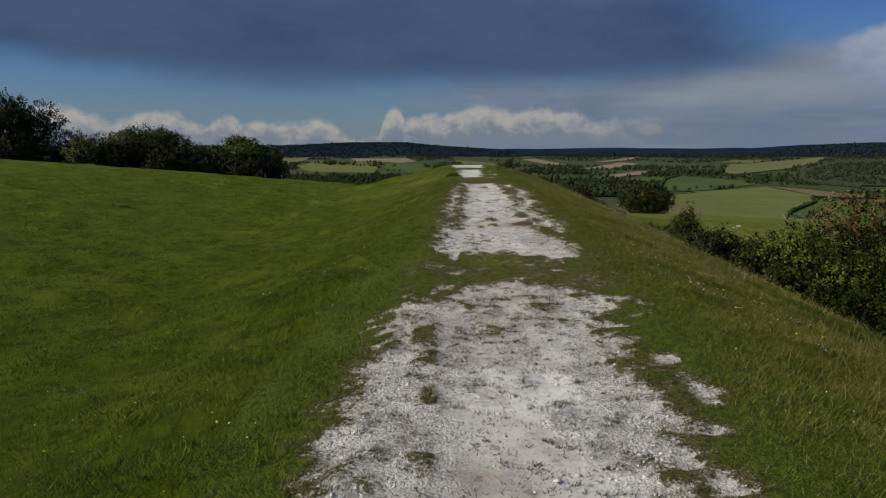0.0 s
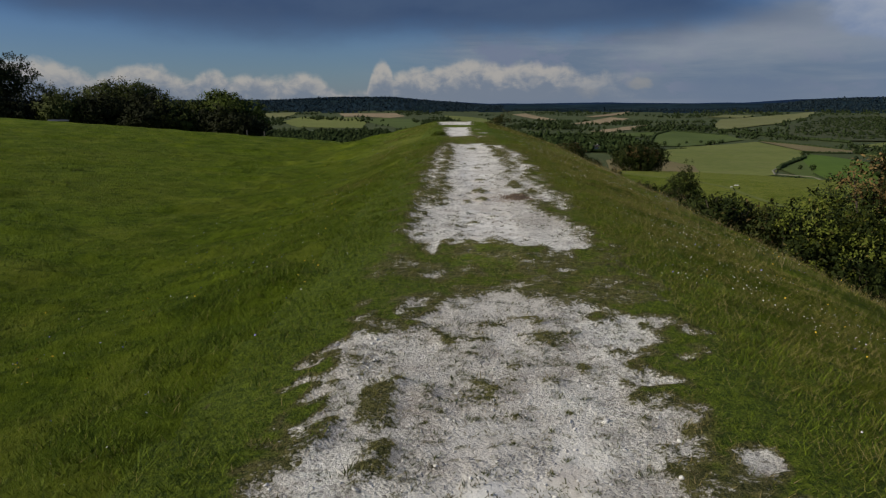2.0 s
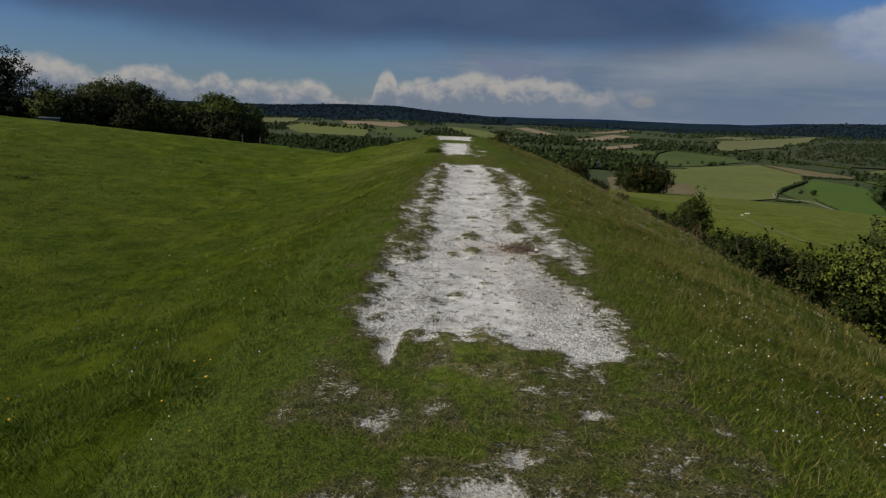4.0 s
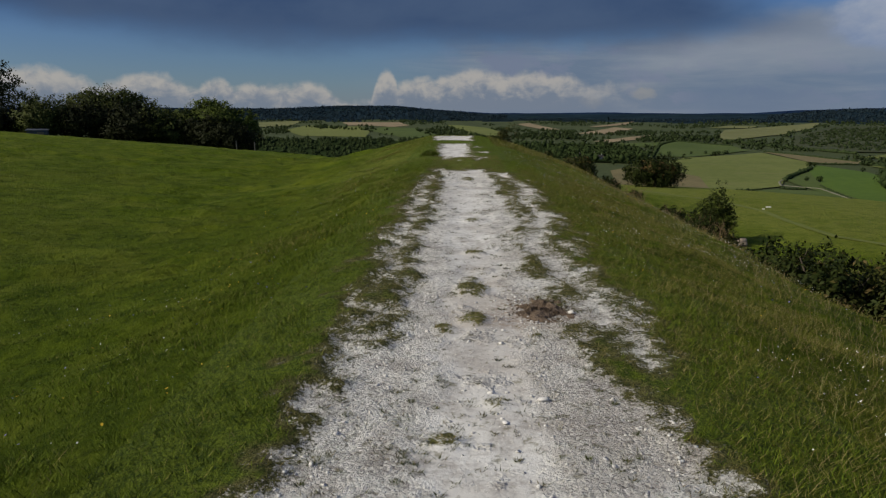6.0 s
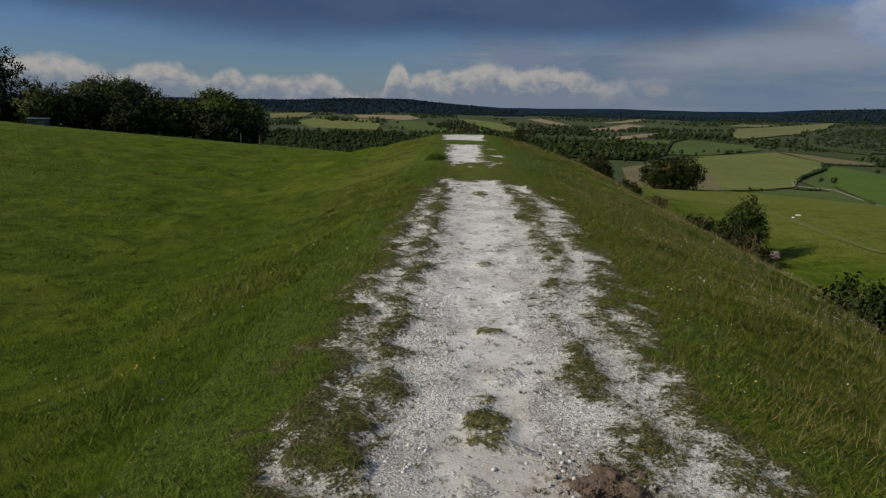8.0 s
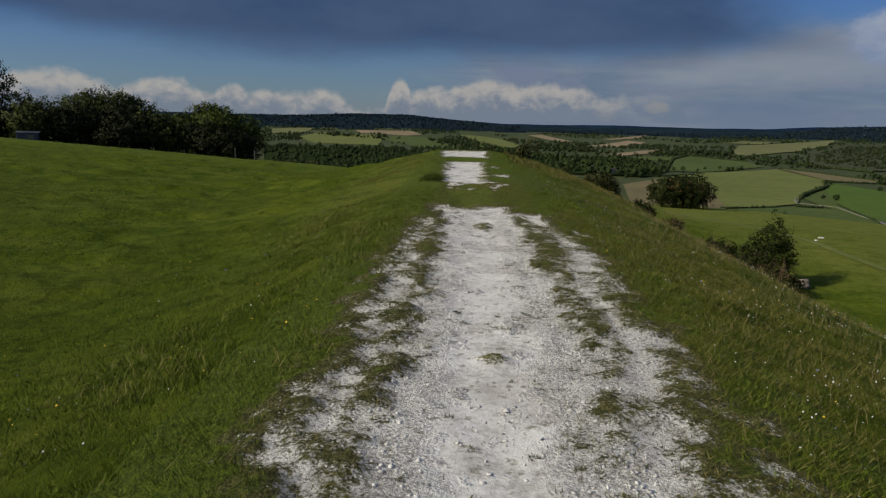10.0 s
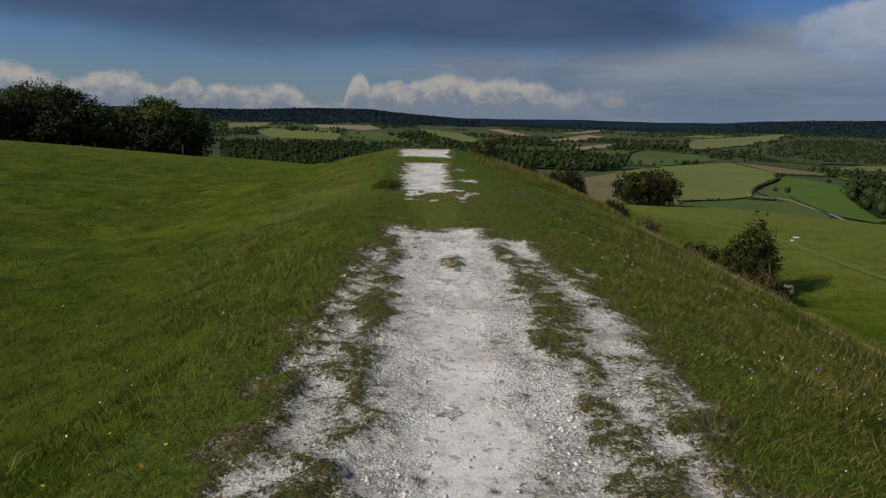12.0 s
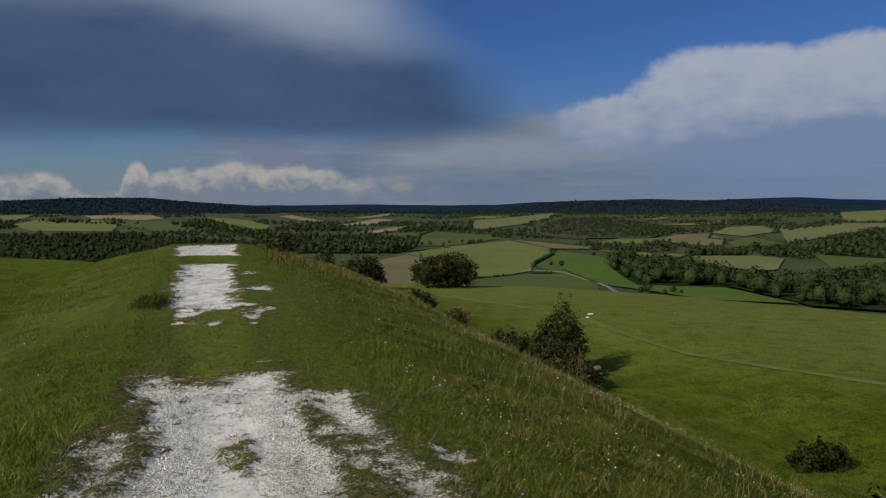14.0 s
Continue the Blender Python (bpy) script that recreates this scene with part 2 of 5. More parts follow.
white_ = n_.mix(n_.math("MULTIPLY", n_.step(0.82, 0.98, tone_.outputs[1]), n_.math("MULTIPLY_ADD", edge_, 0.50, 0.05)), white_, (0.17, 0.155, 0.125))
white_ = n_.mix(n_.math("MULTIPLY", n_.step(0.44, 0.34, grit_), n_.math("MULTIPLY_ADD", edge_, 0.50, 0.13)), white_, (0.18, 0.165, 0.14))
white_ = n_.mix(n_.math("MULTIPLY", n_.step(0.58, 0.70, n_.noise(p_, 2.6, 4)), 0.35), white_, (0.36, 0.30, 0.25))
dirt_ = n_.tree.nodes.new("ShaderNodeAttribute")
dirt_.attribute_name = "dirt"
white_ = n_.mix(n_.math("MULTIPLY", dirt_.outputs["Fac"], n_.step(0.30, 0.62, lump_)), white_, (0.30, 0.235, 0.175))
fleck_ = n_.noise(p_, 12, 5, 0.6)
white_ = n_.mix(n_.math("MULTIPLY", n_.step(0.585, 0.66, fleck_), 0.6), white_, (0.15, 0.14, 0.07))
blot_ = n_.math("MULTIPLY_ADD", lump_, 0.5, n_.math("MULTIPLY", grit_, 0.5))
under_ = n_.mix(n_.step(0.40, 0.60, blot_), (0.036, 0.044, 0.010), (0.180, 0.166, 0.058))
under_ = n_.mix(n_.step(0.30, 0.12, at_.outputs["Fac"]), under_, n_.mix(n_.step(0.40, 0.60, blot_), (0.040, 0.068, 0.005), (0.140, 0.182, 0.014)))
n_.put(n_.mix(fac_, under_, white_), s_.inputs["Base Color"])
s_.inputs["Roughness"].default_value, s_.inputs["Specular IOR Level"].default_value = 0.92, 0.15
rough_ = n_.math("MULTIPLY_ADD", edge_, 0.90, 0.10)
relief(n_, s_, n_.math("MULTIPLY", rough_, n_.math("MULTIPLY_ADD", chip_.outputs["Distance"], -0.6, n_.math("MULTIPLY_ADD", lump_, 1.6, grit_))), 1.0, 0.028)

chalk_stone = earthy("chalk_stone", (0.54, 0.52, 0.48), (0.87, 0.85, 0.80), 8, 45, 0.9, 0.5, 0.01)
soil = earthy("bare_soil", (0.10, 0.070, 0.046), (0.29, 0.215, 0.15), 9, 70, 0.95, 1.0, 0.03)
boulder_m = earthy("weathered_wood", (0.17, 0.135, 0.10), (0.40, 0.33, 0.25), 3, 14, 0.9, 0.8, 0.04)
bark = earthy("bark", (0.035, 0.028, 0.02), (0.11, 0.09, 0.065), 4, 25, 0.9, 0.8, 0.03)
dry_twig = earthy("dry_twig", (0.13, 0.085, 0.045), (0.28, 0.20, 0.11), 4, 25, 0.9, 0.4, 0.01)

blade_short = leafy("short_grass", (0.030, 0.056, 0.004), (0.150, 0.200, 0.016), (0.20, 0.185, 0.045), 0.09, vary=1.1)
blade_long = leafy("long_grass", (0.044, 0.058, 0.0065), (0.152, 0.156, 0.023), (0.24, 0.20, 0.075), 0.30)
blade_pale = leafy("pale_long_grass", (0.085, 0.110, 0.012), (0.175, 0.185, 0.032), (0.27, 0.22, 0.08), 0.2)
blade_worn = leafy("worn_grass", (0.054, 0.056, 0.012), (0.178, 0.165, 0.040), (0.25, 0.20, 0.09), 0.28)
blade_dark = leafy("dark_tussock_grass", (0.034, 0.058, 0.005), (0.090, 0.122, 0.012), (0.10, 0.09, 0.03), 0.1)
blade_tuft = leafy("tuft_grass", (0.036, 0.046, 0.010), (0.100, 0.108, 0.028), (0.15, 0.12, 0.055), 0.2)
stalk = leafy("dry_stalks", (0.14, 0.115, 0.045), (0.26, 0.21, 0.10), (0.14, 0.15, 0.05), 0.3)
leaf_dark = leafy("dark_leaves", (0.012, 0.019, 0.005), (0.038, 0.051, 0.011), (0.08, 0.07, 0.02), 0.03, vary=0.6)
leaf_green = leafy("green_leaves", (0.022, 0.038, 0.006), (0.085, 0.110, 0.018), (0.14, 0.12, 0.03), 0.08)
# brightened tone puts sunlight into the colour of the big bush's lighter shoots
leaf_lit = leafy("sunlit_shoot_leaves", (0.045, 0.064, 0.009), (0.145, 0.168, 0.027), (0.17, 0.15, 0.04), 0.05)
leaf_olive = leafy("olive_leaves", (0.018, 0.025, 0.006), (0.065, 0.072, 0.018), (0.12, 0.09, 0.035), 0.12)
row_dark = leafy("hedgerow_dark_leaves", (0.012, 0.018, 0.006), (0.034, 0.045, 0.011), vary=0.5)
row_green = leafy("hedgerow_green_leaves", (0.036, 0.054, 0.010), (0.098, 0.128, 0.024), vary=0.5)
row_olive = leafy("hedgerow_olive_leaves", (0.030, 0.042, 0.010), (0.085, 0.100, 0.026), vary=0.5)
row_hedge = leafy("hedge_bush_leaves", (0.010, 0.013, 0.005), (0.028, 0.033, 0.011), vary=0.4)
leaf_brown = leafy("browning_leaves", (0.10, 0.065, 0.025), (0.22, 0.15, 0.06), (0.06, 0.06, 0.02), 0.3)


def petal(name, colour):
    m, n, s = blank(name)
    r = n.tree.nodes.new("ShaderNodeNewGeometry").outputs["Random Per Island"]
    n.put(n.mix(n.math("MULTIPLY", r, 0.5), colour, tuple(0.6 * v for v in colour)), s.inputs["Base Color"])
    s.inputs["Roughness"].default_value = 0.7
    return m


petal_yellow, petal_white, petal_blue = petal("yellow_petals", (0.75, 0.50, 0.02)), petal("white_petals", (0.72, 0.72, 0.66)), petal("blue_petals", (0.26, 0.25, 0.55))

# the far land, seen from so far that no gloss is left
def matt(m):
    m.node_tree.nodes["Principled BSDF"].inputs["Specular IOR Level"].default_value = 0.0
    return m


land = earthy("valley_grassland", (0.034, 0.049, 0.016), (0.072, 0.090, 0.028), 0.012, 0.2, 0.95, 0.4, 0.4)
# distance haze is put into the bluish tone of these hills
wood_floor = matt(earthy("hazed_wooded_hill", (0.008, 0.017, 0.025), (0.023, 0.042, 0.056), 0.004, 0.02, 0.95, 0.8, 10.0, (0.022, 0.042, 0.036)))
# bluer again: thicker haze over the farthest ridge, held in its colour
far_ridge = matt(earthy("hazed_far_ridge", (0.009, 0.020, 0.050), (0.016, 0.034, 0.075), 0.004, 0.02, 0.95, 0.6, 8.0))
# ridge trees carry the same haze blue in their leaf colour
crown_far = matt(leafy("hazed_hill_trees", (0.019, 0.032, 0.041), (0.028, 0.045, 0.053), vary=0.4))
crown_mid = matt(leafy("valley_trees", (0.022, 0.038, 0.015), (0.060, 0.084, 0.028), vary=0.5))
crown_hedge = matt(leafy("hedge_leaves", (0.022, 0.036, 0.016), (0.056, 0.076, 0.028), vary=0.5))
# pasture, meadow and pale grass hold a little added blue for distance haze
pasture = earthy("green_pasture", (0.105, 0.130, 0.026), (0.165, 0.186, 0.046), 0.012, 0.12, 0.95, 0.3, 0.3, (0.150, 0.156, 0.050))
meadow = earthy("deep_green_meadow", (0.054, 0.082, 0.015), (0.090, 0.122, 0.026), 0.012, 0.12, 0.95, 0.3, 0.3)
pale_grass = earthy("pale_grass", (0.12, 0.13, 0.040), (0.185, 0.19, 0.075), 0.01, 0.1, 0.95, 0.3, 0.3)
stubble = earthy("stubble", (0.20, 0.155, 0.085), (0.32, 0.25, 0.15), 0.01, 0.1, 0.95, 0.3, 0.3)
tan_grass = earthy("tan_grass", (0.12, 0.105, 0.045), (0.20, 0.165, 0.075), 0.012, 0.12, 0.95, 0.3, 0.3)
# shade under the trees is put into this dark floor colour
forest_floor = matt(earthy("shaded_woodland_floor", (0.016, 0.028, 0.011), (0.036, 0.054, 0.019), 0.02, 0.2, 0.95, 0.8, 1.5))
scrubland = earthy("scrubby_downland", (0.034, 0.045, 0.016), (0.066, 0.075, 0.029), 0.02, 0.15, 0.95, 0.4, 0.5)
asphalt = earthy("asphalt", (0.13, 0.13, 0.135), (0.20, 0.20, 0.20), 0.2, 3, 0.85, 0.2, 0.02)
chalky_lane = earthy("chalky_lane", (0.13, 0.13, 0.08), (0.22, 0.21, 0.15), 0.1, 2, 0.9, 0.3, 0.05)
plaster = earthy("pale_render", (0.36, 0.36, 0.35), (0.50, 0.50, 0.48), 0.4, 4, 0.9, 0.2, 0.01)
roof_tile = earthy("dark_roof_tiles", (0.05, 0.045, 0.045), (0.10, 0.085, 0.08), 0.5, 6, 0.85, 0.4, 0.03)
pane_m = earthy("dark_glass", (0.012, 0.014, 0.018), (0.03, 0.033, 0.04), 1, 5, 0.15, 0.0, 0.01)
grey_metal = earthy("faded_grey_sheet", (0.05, 0.06, 0.08), (0.10, 0.115, 0.145), 1.5, 9, 0.6, 0.2, 0.01)
grey_wood = earthy("grey_wood", (0.10, 0.09, 0.075), (0.22, 0.20, 0.17), 4, 30, 0.9, 0.5, 0.01)

# ---------------------------------------------------------------- the lie of the land
def smooth(a, b, v):
    t = np.clip((np.asarray(v, float) - a) / (b - a), 0, 1)
    return t * t * (3 - 2 * t)


def vnoise(x, y, size, seed=0):
    """Smooth noise from 0 to 1 with cells of that size, for arrays."""
    x, y = np.asarray(x, float) / size, np.asarray(y, float) / size
    ix, iy = np.floor(x), np.floor(y)
    fx, fy = x - ix, y - iy
    fx, fy = fx * fx * (3 - 2 * fx), fy * fy * (3 - 2 * fy)

    def at(i, j):
        h = np.sin(i * 127.1 + j * 311.7 + seed * 74.7) * 43758.5453
        return h - np.floor(h)
    return (at(ix, iy) * (1 - fx) + at(ix + 1, iy) * fx) * (1 - fy) + (at(ix, iy + 1) * (1 - fx) + at(ix + 1, iy + 1) * fx) * fy


def fbm(x, y, size, seed=0, octaves=4):
    total, amp, norm = 0, 1.0, 0.0
    for k in range(octaves):
        total = total + amp * vnoise(x, y, size / 2**k, seed + 13 * k)
        norm, amp = norm + amp, amp * 0.55
    return total / norm


def middle(y):
    """The line of the path along the bank."""
    return np.interp(y, [-60, 26, 31, 47, 70], [0.28, 0.30, 0.05, -0.5, -1.0])


def crest(y):
    return np.interp(y, [-60, -10, 50], [-0.5, -0.24, 0.60])


def land_height(x, y):
    x, y = np.asarray(x, float), np.asarray(y, float)
    u, c = x - middle(y), crest(y)
    # the field below the bank to the west, rising away from it and falling beyond its brow
    west = -1.02 + np.interp(-x, [8, 24, 46, 90, 300], [0, 1.25, 2.75, 4.4, 4.4])
    drop = np.clip(y - 42, 0, 28)
    west = west - 0.0018 * drop**2 - 0.075 * np.clip(y - 70, 0, 400)
    # the shelf below the ditch to the east
    r = np.hypot(x, y - 15)
    east = -4.85 - 0.045 * np.clip(r - 50, 0, 60) - 0.0006 * np.clip(r - 50, 0, 60) ** 2
    base = west + (east - west) * smooth(-3, 20, u)
    side = np.interp(u, [-9, -6.5, -5.2, -4.05, -3.1, -2.5, -1.7, -1.15, 1.3, 1.85, 2.4, 3.0, 3.8, 5, 6.5, 8, 10, 12, 13.5, 15, 17, 19.5, 24],
                     [-1.25, -1.2, -1.08, -0.84, -0.56, -0.34, -0.12, 0, 0, -0.09, -0.22, -0.40, -0.66, -1.08, -1.70, -2.50, -3.75, -4.95, -5.55, -5.88, -6.0, -5.75, -5.3])
    bank = c + side
    hold = (1 - smooth(47, 62, y)) * smooth(-9, -5, u) * (1 - smooth(19, 26, u))
    near = base + (bank - base) * hold
    # the valley and the wooded hills beyond
    d = np.hypot(x, y - 20)
    a = np.degrees(np.arctan2(x, y - 20))
    ridge = np.interp(a, [-60, -15, -9.8, -5.2, -3.6, 0, 2.2, 21.7, 25, 29.4, 33.8, 37.9, 41, 43.8, 46.7, 50, 80],
                      [28, 30, 46, 44, 32, 13, 5, 4, 19, 29, 36, 28, 36, 41, 30, 27, 27])
    rough = (fbm(x, y, 420, 5) - 0.5) * 14
    brow = np.interp(a, [-180, -60, -12, -2, 10, 20, 30, 40, 50, 70, 180], [140, 140, 140, 100, 88, 78, 64, 54, 48, 48, 140])
    prof = np.interp(d + np.clip(96 - brow, 0, 60) * (1 - smooth(200, 420, d)), [0, 90, 140, 300, 480, 700, 1100, 1700, 2300, 3000, 3700],
                     [-6, -8, -18, -46, -62, -66, -64, -56, -44, -24, 0])
    valley = prof + rough * smooth(300, 900, d) * 0.6 + (ridge + rough * 0.5) * smooth(3100, 4250, d)
    # the nearer wooded ridges stand before the far one
    fore = (1 - smooth(-1.0, 4.5, a)) * smooth(-60, -40, a) + smooth(22, 27, a) * (1 - smooth(40, 45, a))
    top = -5 + (ridge - 2) * 0.77 + rough * 0.35
    valley = valley + np.maximum(top - 0.030 * np.clip(d - 3350, 0, 2000) - valley, 0) * smooth(2780, 3330, d) * fore
    w = smooth(0, 1, (d - brow) / 70)
    return near + (valley - near) * w


MAIN_Y = [2.4, 2.9, 3.5, 3.9, 5.1, 5.9, 6.6, 9.7, 10.4, 11.6, 12.4, 13.2, 14.2, 16.5, 17.8, 19.4, 21.0, 23.0, 25.0, 26.6]
MAIN_LEFT = [-0.90, -0.93, -1.04, -0.95, -0.94, -0.97, -0.80, -0.70, -0.78, -0.62, -0.46, -0.36, -0.32, -0.37, -0.41, -0.34, -0.36, -0.38, -0.43, -0.55]
MAIN_RIGHT = [0.86, 0.87, 1.03, 0.96, 1.05, 1.20, 1.42, 1.34, 1.40, 1.30, 1.08, 0.94, 0.92, 0.92, 1.03, 0.97, 1.00, 0.92, 0.86, 0.72]
EAST_Y = [12.6, 13.5, 14.4, 14.9, 15.7, 16.5, 17.5, 18.5, 19.4, 20.3, 21.7, 22.9, 24.0, 25.6]
EAST_X = [1.38, 1.42, 1.38, 1.28, 1.12, 1.10, 1.28, 1.50, 1.40, 1.46, 1.54, 1.44, 1.35, 1.18]
# tufts of turf left standing in the chalk: x, y, half width, half length
TUFTS = ((-0.58, 5.25, 0.16, 0.50), (-0.53, 4.35, 0.15, 0.50), (-0.48, 3.70, 0.11, 0.28), (-0.86, 4.75, 0.12, 0.28), (-0.83, 5.75, 0.14, 0.32), (0.10, 6.6, 0.16, 0.20), (0.55, 6.3, 0.20, 0.20), (-0.46, 2.72, 0.10, 0.16), (0.26, 14.13, 0.17, 0.50), (0.27, 13.2, 0.14, 0.20),
         (0.32, 15.9, 0.20, 0.16), (0.33, 18.16, 0.20, 0.22), (0.61, 12.96, 0.09, 0.10), (0.83, 12.72, 0.13, 0.16), (0.02, 12.9, 0.09, 0.10), (0.32, 24.35, 0.22, 0.60),
         (1.08, 20.47, 0.17, 0.36), (0.93, 21.62, 0.13, 0.36), (0.36, 18.96, 0.14, 0.14), (1.17, 22.7, 0.16, 0.50), (0.45, 11.5, 0.16, 0.10), (0.05, 11.0, 0.12, 0.12), (1.20, 14.0, 0.16, 0.50), (1.08, 13.0, 0.16, 0.30))
# chalk showing through the turf: x, y, radius
SPOTS = ((1.40, 3.86, 0.17), (1.24, 3.16, 0.11), (1.35, 4.54, 0.09), (0.98, 2.80, 0.09), (1.12, 2.52, 0.11), (1.26, 2.10, 0.12), (-0.02, 8.28, 0.11), (-0.33, 8.18, 0.13), (0.45, 7.71, 0.12), (0.92, 8.29, 0.09),
         (0.72, 36.7, 0.25), (0.86, 33.7, 0.30), (0.80, 31.0, 0.22), (0.62, 27.3, 0.10))


def chalk_value(x, y):
    """How far the turf is worn through to chalk: above 0.5 it is bare."""
    x, y = np.asarray(x, float), np.asarray(y, float)
    wob = (fbm(x, y, 0.6, 3, 3) - 0.5) * 0.40 + (fbm(x, y, 0.16, 4, 2) - 0.5) * 0.30
    crumb = 0.6 * vnoise(x, y * 0.7, 0.30, 45) + 0.4 * vnoise(x, y, 0.12, 46)
    # the trodden line, from the start of the walk to where the bank dips
    left, right = np.interp(y, MAIN_Y, MAIN_LEFT), np.interp(y, MAIN_Y, MAIN_RIGHT)
    across = np.minimum(x - left, right - x) + wob
    gap_from = 7.45 - 0.92 * np.clip(np.abs(x - 0.28) - 0.10, 0, 2)
    gap_to = np.interp(x, [-0.9, -0.7, -0.5, -0.4, -0.32, 0.0, 0.5, 0.85, 1.1, 1.4], [10.6, 10.0, 9.3, 9.05, 9.65, 9.9, 9.88, 9.45, 8.95, 9.6])
    run = np.maximum(np.minimum(gap_from - y, y + 3.2), np.minimum(y - gap_to, 26.55 - y)) + wob * 1.5
    main = np.minimum(across * 1.7, run * 0.9)
    # broken chalk to either side of it, with turf between
    bits = (crumb - 0.5) * 0.42 + (fbm(x, y, 0.9, 48, 2) - 0.5) * 0.24
    span = smooth(11.0, 12.4, y) * (1 - smooth(24.8, 26.2, y))
    west = 0.02 - np.abs(x + 0.69 + 0.3 * wob) + bits - 1.5 * (1 - span)
    east = 0.125 - np.abs(x - np.interp(y, EAST_Y, EAST_X) + 0.04 + 0.3 * wob) + bits - 1.5 * (1 - smooth(12.2, 13.0, y) * (1 - smooth(25.6, 26.4, y)))
    m = np.maximum.reduce([main, np.minimum(west, 0.10) * 0.95, np.minimum(east, 0.14) * 1.05])
    # between them the turf is worn thin
    breadth = np.minimum(x + 0.88, 1.62 - x) + 0.8 * wob
    m = np.maximum(m, -0.13 - 0.8 * (0.5 - crumb) - 0.9 * np.clip(-breadth + 0.05, 0, 1) - 1.2 * (1 - span))
    # and so it is on the saddle between the first two stretches
    saddle = smooth(6.4, 7.2, y) * (1 - smooth(9.6, 10.4, y))
    m = np.maximum(m, -0.30 - 0.4 * (0.5 - crumb) - 0.9 * np.clip(-0.05 - breadth, 0, 1) - 1.2 * (1 - saddle))
    # the two bare stretches further along, and crumbs of chalk before them
    v = x - np.interp(y, [28, 33, 47], [0.0, -0.30, -0.50])
    far_l, far_r = np.interp(y, [31.5, 39.5, 43, 47.5], [-0.42, -0.48, -0.85, -0.95]), np.interp(y, [31.5, 39.5, 43, 47.5], [0.55, 0.70, 0.98, 1.05])
    far = np.minimum(v - far_l, far_r - v) + wob
    for a, b in ((31.5, 39.3), (42.3, 46.9)):
        m = np.maximum(m, np.minimum(far * 1.6, (np.minimum(y - a, b - y) + 2.2 * wob) * 0.9))
    sown = smooth(29.2, 29.8, y) * (1 - smooth(31.6, 32.4, y)) * smooth(-0.8, -0.5, x) * (1 - smooth(0.7, 1.0, x))
    m = np.maximum(m, (crumb - 0.56) * 2.2 - 2 * (1 - sown))
    m = 0.5 + np.clip(m, -0.8, 0.40)
    # worn places grow thin in small tufts
    fleck = 0.5 * vnoise(x, y, 0.24, 21) + 0.5 * vnoise(x, y * 0.8, 0.10, 27) - 0.5
    broken = smooth(4.0, 5.6, y) * (1 - smooth(6.7, 7.4, y))
    m = m + fleck * (0.42 + 1.15 * broken) - 0.05 * broken
    for tx, ty, hw, hl in TUFTS:
        q = np.hypot((x - tx) / hw, (y - ty) / hl) + 2.6 * wob
        m = np.minimum(m, np.maximum(0.31, 0.42 + 1.3 * (crumb - 0.5)) + 0.55 * smooth(0.40, 1.4, q))
    for sx, sy, rad in SPOTS:
        q = np.hypot(x - sx, (y - sy) * 0.75) / rad
        m = np.maximum(m, 0.36 + 0.40 * (1 - q) + (fbm(x, y, 0.2, 15, 3) - 0.5) * 0.9 - 2 * (q > 1.6))
    return np.clip(m, 0, 1)


def raw_mesh(name, co, faces, corners, material):
    """A mesh from arrays: places, and faces of one number of corners."""
    me = bpy.data.meshes.new(name)
    co, faces = np.asarray(co, np.float32).reshape(-1, 3), np.asarray(faces, np.int32).reshape(-1, corners)
    me.vertices.add(len(co))
    me.vertices.foreach_set("co", co.ravel())
    me.loops.add(faces.size)
    me.loops.foreach_set("vertex_index", faces.ravel())
    me.polygons.add(len(faces))
    me.polygons.foreach_set("loop_start", np.arange(0, faces.size, corners, dtype=np.int32))
    me.polygons.foreach_set("loop_total", np.full(len(faces), corners, np.int32))
    me.update(calc_edges=True)
    for m in material if isinstance(material, (list, tuple)) else (material,):
        me.materials.append(m)
    return me


def grid_faces(ny, nx, first=0):
    k = np.arange(nx * ny).reshape(ny, nx) + first
    return np.stack([k[:-1, :-1], k[:-1, 1:], k[1:, 1:], k[1:, :-1]], -1).reshape(-1, 4)


def grown(v, lo, hi, rate):
    """A row of places, carried on outwards with growing steps."""
    v, a, b = list(v), v[1] - v[0], v[1] - v[0]
    while v[-1] < hi:
        a *= rate
        v.append(v[-1] + a)
    while v[0] > lo:
        b *= rate
        v.insert(0, v[0] - b)
    return np.array(v)


PATH_X, PATH_Y = (-1.8, 2.5), (-4.2, 48.2)


def tussock(x, y):
    """Small unevenness of the turf."""
    near = np.exp(-np.clip(np.hypot(x, np.clip(y - 25, 0, 1e4) + np.clip(-y, 0, 1e4)) - 25, 0, 1e4) / 30)
    t = (fbm(x, y, 0.9, 41) - 0.5) * 0.12 + (fbm(x, y, 0.42, 44, 2) - 0.5) * 0.055 + 0.13 * smooth(0.60, 0.74, fbm(x * 0.6, y, 1.5, 47, 3)) + (fbm(x, y, 6.0, 43) - 0.5) * 0.18
    return t * near * smooth(1.2, 2.5, np.abs(x - middle(y))) * (1 - 0.65 * smooth(12, 18, x)) * (1 - 0.5 * smooth(1.0, 2.0, x) * (1 - smooth(8, 11, x)))


# one sheet of ground: a close grid round the walk, and wide rings out to the horizon
gx = grown(np.arange(-12, 10.01, 0.16), -150, 150, 1.06)
gy = grown(np.arange(0, 50.01, 0.2), -150, 170, 1.06)
GX, GY = np.meshgrid(gx, gy)
GZ = land_height(GX, GY) + tussock(GX, GY)
inside = np.minimum(np.minimum(GX - PATH_X[0], PATH_X[1] - GX), np.minimum(GY - PATH_Y[0], PATH_Y[1] - GY))
